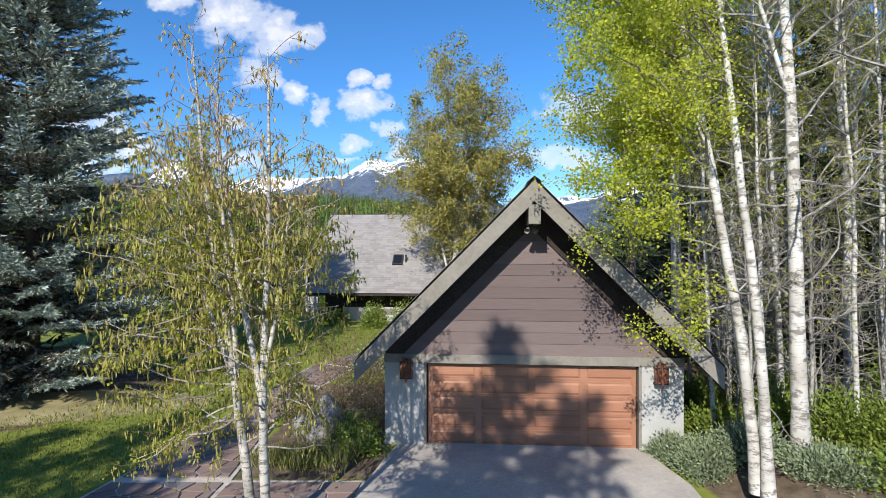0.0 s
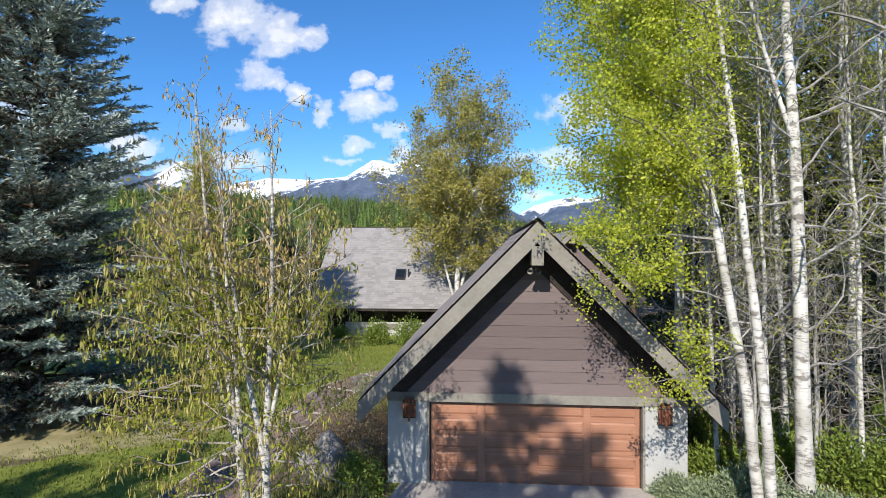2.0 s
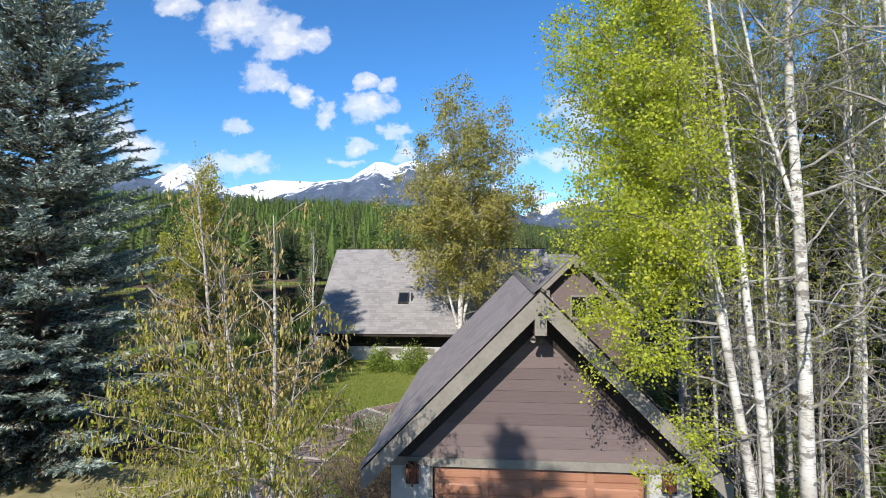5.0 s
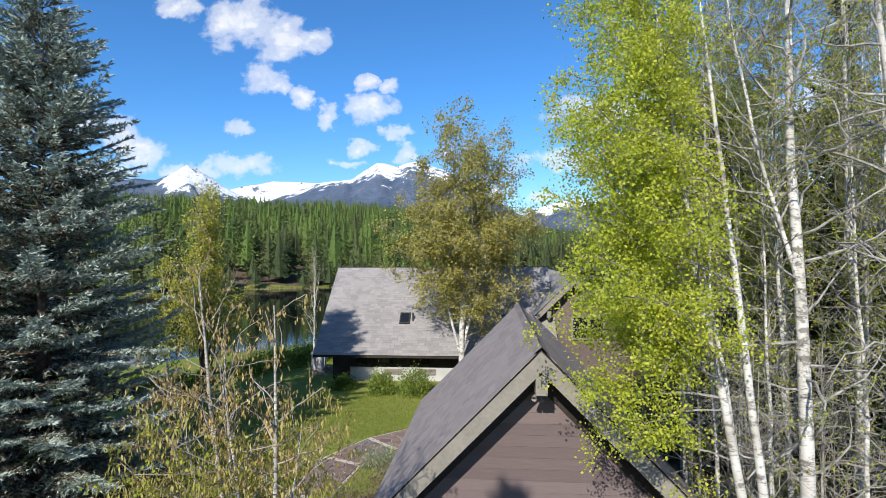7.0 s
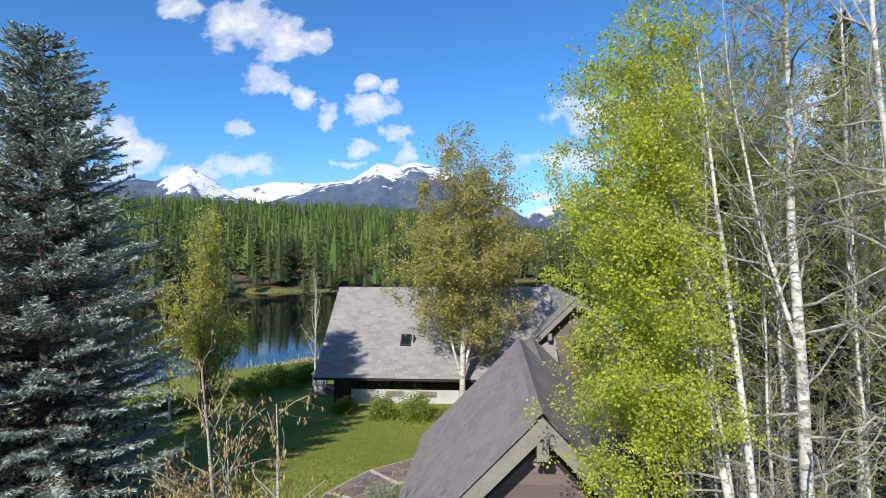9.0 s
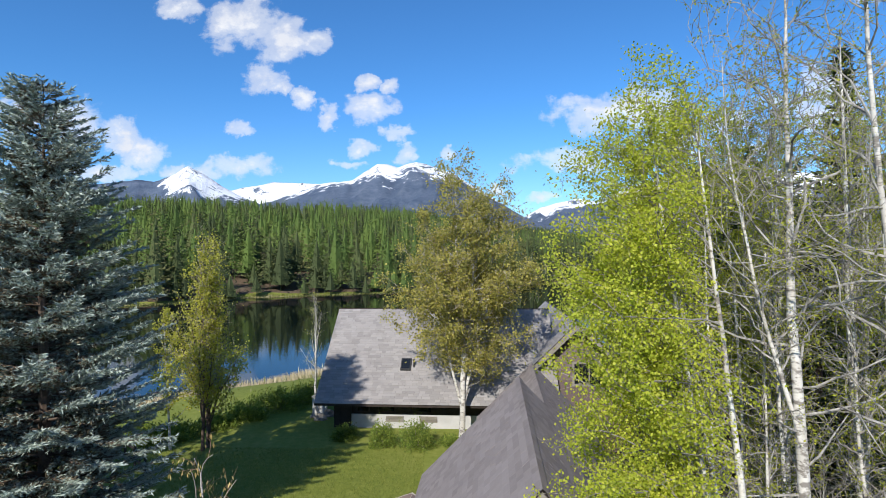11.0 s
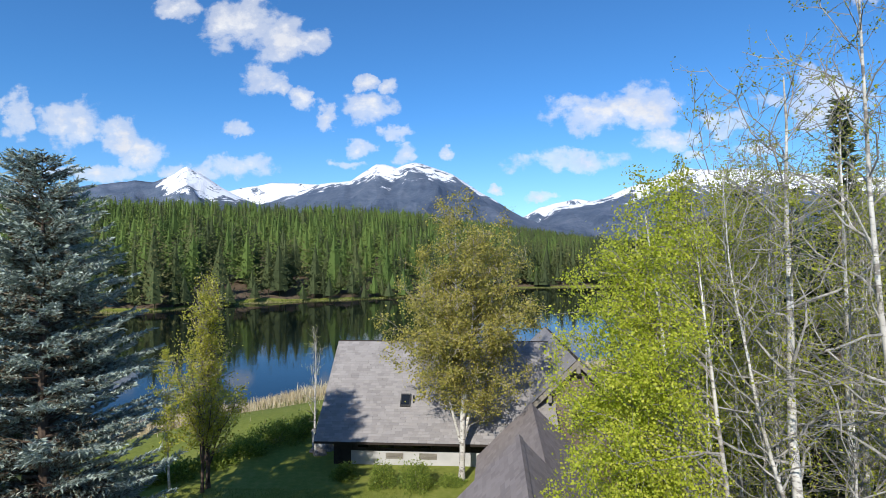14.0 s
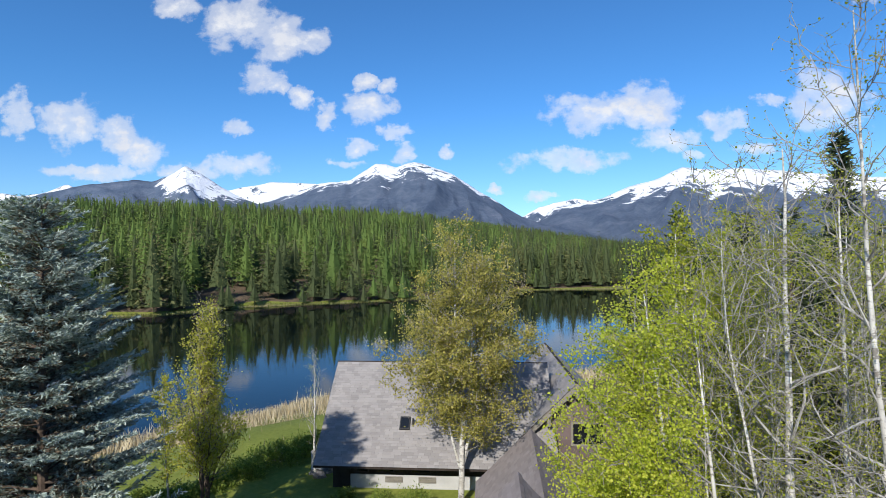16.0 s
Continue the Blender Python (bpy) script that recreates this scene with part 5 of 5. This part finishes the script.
for k, (x, y, h, n) in enumerate(((12.0, 15.5, 15.0, 5000), (14.0, 18.5, 16.0, 7000), (15.5, 14.0, 15.0, 4000), (13.2, 22.5, 16.0, 9000), (17.5, 19.5, 16.0, 6000), (11.5, 11.2, 15.0, 3000))):
    broadleaf("birch", (x, y, up(x, y)), "slim pale birch with bare twigs in the grove", "tree", 60 + k, h, 0.1, (0.2, 0.2), 1, 0.2, 28, 2.5, rise=26, leaves=n, twig_n=2.8, group="birch grove", **{**BARE, "leaf_size": 0.07})
for k, (x, y, h, r, n) in enumerate(((6.3, 12.4, 13.6, 0.06, 7000), (8.3, 12.7, 14.6, 0.07, 5000), (9.1, 14.4, 15.4, 0.07, 7000), (7.5, 13.9, 14.4, 0.06, 7000), (10.0, 11.9, 14.4, 0.07, 3500), (8.7, 11.1, 13.6, 0.06, 3500), (11.4, 13.2, 15.6, 0.08, 8000), (10.4, 16.2, 15.6, 0.07, 16000), (12.8, 16.6, 16.0, 0.08, 14000))):
    broadleaf("birch", (x, y, up(x, y)), "crooked pale birch with thin yellow-green leaves in the grove", "tree", 270 + k, h, r, (-0.3, 0.3), 1, 0.22, 34, 2.1, rise=26, leaves=n, twig_n=3.3, group="birch grove", **{**BARE, "sub": 3.2, "twig_r": 0.0045, "limb_r": 0.008, "limb_mat": M_TWIG_PALE})
for k, (x, y, h) in enumerate(((6.9, 12.6, 4.6), (7.7, 13.3, 5.2), (8.8, 12.2, 4.4), (9.7, 11.2, 4.2), (8.3, 15.2, 6.0), (10.9, 14.6, 5.4), (12.2, 13.0, 5.0), (9.6, 16.4, 6.4))):
    broadleaf("bare_shrub", (x, y, up(x, y)), "tangled leafless grey shrub under the birches", "shrub", 250 + k, h, 0.035, (0.1, 0.1), 4, 0.15, 10, 1.5, rise=22, leaves=150, twig_n=4.0, splay=1.6, group="bare thicket", **{**BARE, "bark": M_TWIG_PALE, "limb_mat": M_TWIG_PALE})

# young trees between the lawn and the lake
narrow = lambda g: 0.45 + 0.75 * math.sin(math.pi * min(1, 0.12 + 0.72 * g))
broadleaf("cottonwood", (-14.4, 30.8, 0), "young upright cottonwood with yellow-green leaves", "tree", 71, 11.2, 0.13, (0.0, 0.1), 2, 0.1, 34, 4.9, lambda g: 1.0 - 0.62 * g, 52, 0.16, 0.14, M_BARK, M_TWIG, M_COTTON, 0.12, 17000, 3.0, twig_r=0.006, splay=0.5, clump=(6, 0.12))
broadleaf("cottonwood", (-16.4, 30.6, 0), "small leaning cottonwood with sparse yellow-green leaves", "tree", 72, 7.0, 0.08, (-0.4, 0.1), 1, 0.25, 22, 1.4, narrow, 50, 0.1, 0.04, M_BIRCH, M_TWIG, M_COTTON, 0.1, 3600, 3.2, twig_r=0.006)
broadleaf("birch", (-9.35, 36.3, -0.1), "small bare white birch at the corner of the house", "tree", 73, 8.0, 0.1, (0.05, 0.1), 1, 0.22, 22, 1.5, narrow, 52, 0.1, 0.03, M_BIRCH, M_TWIG_PALE, M_YGREEN, 0.06, 500, 3.0, limb_r=0.009)

# dark conifers behind the birch grove
for k, (x, y, h, r) in enumerate(((9.4, 18.2, 12.5, 2.6), (12.4, 18.0, 13, 2.8), (15.0, 17.4, 13.5, 2.8), (11.0, 22.6, 14.5, 3.0), (17.6, 16.6, 14, 3.0), (13.6, 14.9, 11.5, 2.4), (16, 29, 17, 3.6), (20, 36, 18, 3.6), (25, 30, 17, 3.8), (13.5, 38, 15, 3.2), (25, 21, 16, 3.6), (12.8, 26, 15, 3.4), (16.5, 22.5, 16, 3.4), (20, 17.5, 15.5, 3.4), (31, 26, 18, 4.0), (35, 38, 19, 3.8), (27, 42, 19, 4.0), (20, 46, 19, 4.0), (30, 16, 16, 3.6))):
    conifer("pine", (x, y, float(height(x, y))), "dark green conifer behind the birch grove", 80 + k, h, r, M_PINE, None, 0.74, 7, 0.62, 0.12, 0.64, 0.05, "grove conifers", 0.7, 0.36, 0.36)
conifer("pine", (18.4, 25, float(height(18.4, 25))), "tall narrow dark conifer above the birch grove", 87, 20.6, 3.4, M_PINE, None, 0.36, 7, 0.95, 0.2, 0.5, 0.05, "grove conifers", 0.8, 0.3, 0.36)
# tall conifers behind the drive, known by their shadows on the garage and lawn
for k, (x, y, h, r) in enumerate(((-5.5, -8.0, 17.3, 4.8), (-6.6, -8.5, 16.3, 3.2), (-4.1, -8.4, 16.0, 3.4), (-12.2, -6.2, 14.4, 4.2), (-14.4, -6.0, 14.9, 4.4), (-16.6, -6.5, 14.2, 4.0), (-19.2, -6.2, 14.0, 4.0))):
    conifer("spruce", (x, y, 0), "tall spruce standing behind the driveway", 95 + k, h, r, M_PINE, None, 0.52, 8, 0.75, 0.15, 0.55, 0.06, "driveway spruces", 0.7, 0.36, 0.42)


# ---- shrubs, stones, paving ----
def shrub(name, at, label, seed, rx, ry, rz, mat, leaf=0.06, count=2600, spiky=0.0, stems=True, group="", wood=M_TWIG):
    """A low bush: many stems from the root, leaves in clumps with an uneven outline."""
    rg = np.random.default_rng(seed)
    bush = thing(name, at, label, "shrub", group)
    b, w = Buf(), Buf()
    n_clump = max(18, count // 60)
    d = rg.normal(size=(n_clump, 3))
    d[:, 2] = np.abs(d[:, 2])
    d /= np.linalg.norm(d, axis=1)[:, None]
    c = d * rg.uniform(0.45, 1.0, n_clump)[:, None] * np.array((rx, ry, rz)) * rg.uniform(0.8, 1.12, n_clump)[:, None]
    for p in c[: n_clump // 2 if stems else 0]:
        mid = p * 0.5 + rg.normal(size=3) * 0.05
        w.tube([(p[0] * 0.15, p[1] * 0.15, -0.05), mid, p], [0.014, 0.009, 0.004], 4)
    which = rg.integers(0, n_clump, count)
    pos = c[which] + rg.normal(size=(count, 3)) * np.array((rx, ry, rz)) * 0.16
    pos[:, 2] = np.maximum(pos[:, 2], 0.02)
    way = rg.normal(size=(count, 3)) + (pos / np.array((rx, ry, rz))) * (0.6 + 2.2 * spiky) + np.array((0, 0, 0.8 * spiky))
    s = leaf * rg.uniform(0.6, 1.4, count)
    b.blades(pos, way, s, s * (0.75 - 0.5 * spiky), rg)
    if stems:
        part("stem_cluster", w, wood, bush, kind="stuff")
    part("foliage", b, mat, bush, kind="stuff")
    return bush


for k, (x, y, sx, sz) in enumerate(((5.55, 11.0, 0.75, 0.6), (6.3, 10.9, 0.7, 0.5), (5.2, 11.9, 0.5, 0.5), (7.2, 9.6, 0.9, 0.45))):
    shrub("juniper", (x, y, up(x, y) - 0.03), "spreading silver-green juniper beside the driveway", 110 + k, sx, sx, sz, M_JUNIPER, 0.075, 9000, 0.7, True, "driveway junipers")
for k, (x, y, sx, sz) in enumerate(((6.5, 12.6, 0.8, 0.9), (7.6, 12.2, 0.8, 0.9), (8.5, 11.3, 0.9, 1.0), (9.2, 10.6, 0.9, 0.9), (8.0, 9.0, 0.9, 0.7), (6.9, 14.5, 0.9, 0.8), (9.5, 9.2, 0.9, 0.8))):
    shrub("evergreen_shrub", (x, y, up(x, y) - 0.03), "bright green feathery evergreen shrub under the birches", 120 + k, sx, sx, sz, M_SHRUB, 0.09, 5200, 0.6, True, "birch underplanting")
for k, (x, y, sx, sz) in enumerate(((9.5, 15.5, 1.2, 1.6), (11.5, 17.5, 1.4, 1.9), (13.0, 14.5, 1.3, 1.8), (15.0, 16.5, 1.5, 2.0), (9.0, 20.0, 1.4, 2.0), (12.0, 21.0, 1.5, 2.2), (17.5, 15.0, 1.6, 2.2), (15.0, 20.0, 1.6, 2.4), (11.3, 13.2, 1.0, 1.3))):
    shrub("undergrowth_bush", (x, y, up(x, y) - 0.03), "twiggy dark green bush in the birch grove", 170 + k, sx, sx, sz, M_PINE if k % 2 else M_SHRUB, 0.1, 3200, 0.3, True, "grove undergrowth")
for k, (x, y, h) in enumerate(((6.35, 10.9, 5.5), (8.1, 11.6, 6.5), (6.5, 14.8, 11.0), (6.75, 14.5, 11.5), (8.6, 14.4, 12.0), (9.6, 17.6, 13.0), (6.9, 19.0, 12.0))):
    broadleaf("sapling", (x, y, up(x, y)), "thin pale leafless sapling behind the garage", "tree", 180 + k, h, 0.045, (0.1, 0.2), 1, 0.2, 26, 1.5, rise=32, leaves=350, twig_n=4.5, group="grove saplings", **{**BARE, "bark": M_LIMB, "limb_mat": M_TWIG_PALE, "limb_r": 0.007})
shrub("bush", (-2.0, 12.2, 0), "rounded green bush at the garage corner", 131, 0.65, 0.6, 0.85, M_SHRUB, 0.06, 3000)
shrub("bush", (-2.1, 13.5, 0), "brown twiggy bush against the garage wall", 135, 0.9, 0.8, 1.5, M_DRYSHRUB, 0.05, 3000, 0.2, True, "", M_TWIG_RED)
shrub("bush", (-3.9, 14.6, 0), "low brown budding bush beside the path", 136, 0.8, 0.8, 0.9, M_DRYSHRUB, 0.05, 2200, 0.2, True, "", M_TWIG_RED)
shrub("bush", (-2.75, 15.3, 0), "brown budding bush with bare twigs", 132, 1.25, 1.1, 2.2, M_DRYSHRUB, 0.05, 5200, 0.2, True, "", M_TWIG_RED)
shrub("bush", (-1.9, 17.4, 0), "brown budding bush by the garage wall", 133, 1.0, 1.0, 1.6, M_DRYSHRUB, 0.05, 3800, 0.2, True, "", M_TWIG_RED)
shrub("bush", (-2.6, 20.5, 0), "low grey-green bush beside the path", 134, 0.9, 0.9, 0.8, M_JUNIPER, 0.08, 2600, 0.5)
for k, (x, y, sx, sz) in enumerate(((-4.05, 31.2, 0.75, 1.5), (-2.05, 31.0, 1.1, 1.65), (0.0, 31.6, 0.8, 0.5), (-6.6, 32.4, 0.8, 1.0))):
    shrub("foundation_shrub", (x, y, -0.1), "clipped green shrub against the house wall", 140 + k, sx, sx * 0.8, sz, M_SHRUB, 0.11, 4200, 0.25, True, "foundation shrubs")
for k, (x, y) in enumerate(((-10.6, 42.0), (-11.7, 40.4), (-12.9, 38.7), (-14.2, 36.6), (-15.6, 34.6), (-17.2, 32.8), (-18.6, 31.9))):
    shrub("hedge_bush", (x, y, float(height(x, y)) - 0.05), "dense green hedge bush above the lake", 150 + k, (1.9 if k < 3 else 1.3) + 0.4 * ((k * 3) % 4) / 3, 1.3, (1.2 if k < 3 else 0.8) + 0.4 * ((k * 5) % 4) / 3, M_HEDGE, 0.13, 4200, 0.1, True, "lake hedge")


def boulder(at, size, seed, label):
    rg = np.random.default_rng(seed)
    bm = bmesh.new()
    bmesh.ops.create_icosphere(bm, subdivisions=4, radius=1.0)
    o = rg.uniform(0, 50, 3)
    for v in bm.verts:
        k = noise.noise(v.co * 1.1 + Vector(o)) * 0.35 + noise.noise(v.co * 3.2 + Vector(o)) * 0.12
        v.co = v.co * (1 + k)
        v.co.x, v.co.y, v.co.z = v.co.x * size[0], v.co.y * size[1], max(v.co.z, -0.35) * size[2]
    me = bpy.data.meshes.new("boulder")
    bm.to_mesh(me)
    bm.free()
    for p in me.polygons:
        p.use_smooth = True
    me.materials.append(M_ROCK)
    ob = new("boulder", me)
    ob.matrix_world = pose(*at, 0, 0, seed * 37)
    return tagged(ob, label, "rock", "bed boulders")


boulder((-3.0, 13.1, 0.2), (0.8, 0.6, 0.78), 3, "large grey lichen-covered boulder in the planting bed")
boulder((-3.25, 13.9, 0.12), (0.4, 0.35, 0.4), 4, "pale grey boulder in the planting bed")
boulder((-2.3, 14.2, 0.1), (0.35, 0.4, 0.35), 5, "grey boulder half buried in the bed")

# driveway, and the court of flagstones with its concrete bands
drive = Buf()
dv = [(-1.9, -12.0), (4.7, -12.0), (4.7, 8.6), (4.9, 10.4), (4.55, 12.9), (-1.0, 12.9), (-1.25, 12.0), (-1.5, 10.75), (-1.9, 9.0)]
drive.add([(x, y, 0.035) for x, y in dv], [list(range(3)) + [3]])
drive.f = []
for a in range(1, len(dv) - 1):
    drive.f.append(np.array([(0, a, a + 1)]))
solid("driveway", drive, M_CONCRETE, "pale concrete driveway in tree shade", "driveway", kind="structure")


def clip_cell(poly, a, b):
    """Keeps the part of poly nearer to a than to b."""
    m, n = (a + b) / 2, b - a
    out = []
    for k in range(len(poly)):
        p, q = poly[k], poly[(k + 1) % len(poly)]
        dp, dq = np.dot(p - m, n), np.dot(q - m, n)
        if dp <= 0:
            out.append(p)
        if dp * dq < 0:
            out.append(p + (q - p) * dp / (dp - dq))
    return out


def flagstones(parent, corners, count, seed, z):
    """Irregular flags laid in mortar within a four-sided panel."""
    rg = np.random.default_rng(seed)
    c = np.array(corners, float)
    seeds = []
    for _ in range(count * 30):
        u, v = rg.uniform(0, 1, 2)
        p = (c[0] * (1 - u) + c[1] * u) * (1 - v) + (c[3] * (1 - u) + c[2] * u) * v
        if all(np.linalg.norm(p - s) > 0.26 for s in seeds):
            seeds.append(p)
        if len(seeds) == count:
            break
    for s in seeds:
        poly = [p.copy() for p in c]
        for o in seeds:
            if o is not s and np.linalg.norm(o - s) < 2.2:
                poly = clip_cell(poly, s, o)
        if len(poly) < 3:
            continue
        mid = sum(poly) / len(poly)
        poly = [mid + (p - mid) * (1 - 0.03 / max(0.12, np.linalg.norm(p - mid))) for p in poly]
        n = len(poly)
        bm = bmesh.new()
        h = rg.uniform(0.022, 0.036)
        top = [bm.verts.new((p[0] - mid[0], p[1] - mid[1], h)) for p in poly]
        low = [bm.verts.new((p[0] - mid[0], p[1] - mid[1], 0)) for p in poly]
        bm.faces.new(top)
        for k in range(n):
            bm.faces.new((low[k], low[(k + 1) % n], top[(k + 1) % n], top[k]))
        bmesh.ops.recalc_face_normals(bm, faces=bm.faces)
        me = bpy.data.meshes.new("flagstone")
        bm.to_mesh(me)
        bm.free()
        me.materials.append(M_FLAG)
        ob = part("flagstone", me, None, parent)
        ob.location = (mid[0], mid[1], z)


court = thing("path", (0, 0, 0.0), "flagstone path with pale mortar and concrete bands", "path", kind="structure")
PANELS = [((-7.2, 7.0), (-4.5, 7.0), (-4.35, 10.5), (-6.6, 10.5), 30), ((-4.4, 7.0), (-2.0, 7.0), (-1.6, 10.5), (-4.25, 10.5), 26), ((-6.55, 10.75), (-4.35, 10.75), (-4.55, 14.2), (-6.1, 14.2), 30), ((-6.05, 14.4), (-4.6, 14.4), (-4.2, 17.8), (-5.6, 18.0), 24), ((-5.6, 18.2), (-4.15, 18.0), (-3.6, 20.6), (-5.1, 21.4), 18), ((-5.0, 21.6), (-3.5, 20.8), (-2.4, 22.3), (-3.7, 23.6), 12), ((-3.55, 23.75), (-2.25, 22.45), (-0.9, 23.6), (-1.9, 25.0), 12)]
for k, (a, b_, c_, d_, n) in enumerate(PANELS):
    q = Buf()
    mid = np.mean([a, b_, c_, d_], axis=0)
    v = []
    for zz in (-0.05, 0.03):
        for p in (a, b_, c_, d_):
            e = np.array(p) + (np.array(p) - mid) / np.linalg.norm(np.array(p) - mid) * 0.16
            v.append((e[0], e[1], zz - 0.0005 * k))
    q.add(v, [(4, 5, 6, 7), (0, 1, 5, 4), (1, 2, 6, 5), (2, 3, 7, 6), (3, 0, 4, 7)])
    part("concrete_bed", q, M_MORTAR, court, "pale mortar and concrete band")
    flagstones(court, (a, b_, c_, d_), int(n * 1.7), 200 + k, 0.03)


def grass_patch(name, label, mat, seed, count, place, lo, hi, wide=0.05):
    rg = np.random.default_rng(seed)
    b = Buf()
    p = place(rg, count)
    way = rg.normal(size=(len(p), 3)) * 0.22 + np.array((0, 0, 1.0))
    s = rg.uniform(lo, hi, len(p))
    b.blades(p, way, s, s * wide, rg)
    return solid(name, b, mat, label, "grass", kind="stuff")


def reed_bed(rg, n):
    x = np.where(rg.uniform(size=n) < 0.7, rg.uniform(-34, -2, n), rg.uniform(-55, 40, n))
    y = np.interp(x, NEAR_X, NEAR_Y) + rg.normal(size=n) * 2.6 - 2.0
    return np.stack([x, y, np.maximum(height(x, y), LAKE_Z - 0.3) - 0.05], 1)


def bank(rg, n):
    x = np.where(rg.uniform(size=n) < 0.75, rg.uniform(-36, -4, n), rg.uniform(-60, 30, n))
    y = np.interp(x, NEAR_X, NEAR_Y) - np.abs(rg.normal(size=n)) * 9
    return np.stack([x, y, height(x, y) - 0.03], 1)


def far_bank(rg, n):
    x = rg.uniform(-240, 190, n)
    y = np.interp(x, FAR_X, FAR_Y) + rg.uniform(-1, 4, n)
    return np.stack([x, y, height(x, y) - 0.03], 1)


def lawn(rg, n):
    x, y = rg.uniform(-17, -1.5, n), rg.uniform(9.0, 31, n)
    edge = np.interp(y, [7, 10.5, 14.2, 18, 21.4, 23.6, 25.2], [-7.5, -6.9, -6.4, -5.9, -5.3, -4.1, -1.5])
    keep = (x < edge) & (np.hypot(x + 13.65, y - 17.5) > 3.6 + rg.uniform(-0.6, 0.6, n))
    x, y = x[keep], y[keep]
    return np.stack([x, y, height(x, y) - 0.01], 1)


grass_patch("lawn_grass", "short green mown grass with yellow tips", M_LAWN, 306, 46000, lawn, 0.05, 0.11, 0.35)
grass_patch("reeds", "dry tan reeds along the lake edge", M_REED, 301, 24000, reed_bed, 1.4, 2.6, 0.05)
grass_patch("bank_grass", "long yellow-green grass on the lake bank", M_GRASSTUFT, 302, 14000, bank, 0.4, 0.9, 0.09)
grass_patch("dry_bank_grass", "dry tan grass on the lake bank", M_REED, 305, 26000, bank, 0.4, 1.0, 0.07)
grass_patch("far_bank_grass", "yellow-green grass along the far shore", M_GRASSTUFT, 303, 9000, far_bank, 0.4, 1.0, 0.3)
grass_patch("bed_grass", "tuft of fresh grass in front of the boulders", M_GRASSTUFT, 304, 2600, lambda rg, n: np.stack([rg.normal(-3.1, 0.5, n), rg.normal(11.6, 0.25, n), np.zeros(n)], 1), 0.15, 0.4, 0.06)


# rail fence by the young trees
fence = thing("fence", (0, 0, 0), "dark weathered rail fence at the lawn edge", "fence")
F0, F1 = np.array((-21.0, 31.2)), np.array((-15.9, 27.2))
for k in range(6):
    p = F0 + (F1 - F0) * k / 5
    b = Buf()
    b.box((p[0] - 0.05, p[1] - 0.05, -0.2), (p[0] + 0.05, p[1] + 0.05, 1.2))
    part("post", b, M_DARK, fence)
for zz in (0.45, 1.05):
    b = Buf()
    beam(b, (F0[0], F0[1], zz), (F1[0], F1[1], zz), 0.03, 0.05)
    part("rail", b, M_DARK, fence)
for k in range(5):
    p, q = F0 + (F1 - F0) * (k + 0.12) / 5, F0 + (F1 - F0) * (k + 0.88) / 5
    b = Buf()
    beam(b, (p[0], p[1], 0.12), (q[0], q[1], 1.0), 0.02, 0.035)
    part("brace", b, M_DARK, fence)

# low stucco wall beyond the corner of the house
garden_wall = thing("garden_wall", (-9.35, 37.45, 0), "low pale stucco garden wall beyond the house corner", "wall", rz=-3.6)
b = Buf()
b.box((-0.5, -0.15, -0.3), (0.5, 0.15, 1.22))
part("wall_body", b, M_STUCCO_PALE, garden_wall)
b = Buf()
b.box((-0.54, -0.19, 1.222), (0.54, 0.19, 1.3))
part("cap_stone", b, M_MORTAR, garden_wall, "pale cap stone")

# pale stones at the corner of the house
for k, (x, y, sz) in enumerate(((-9.0, 36.2, 0.38), (-9.5, 36.8, 0.32), (-8.6, 37.2, 0.4))):
    boulder((x, y, 0.05), (sz * 1.2, sz, sz * 0.8), 20 + k, "pale stone beside the corner of the house")
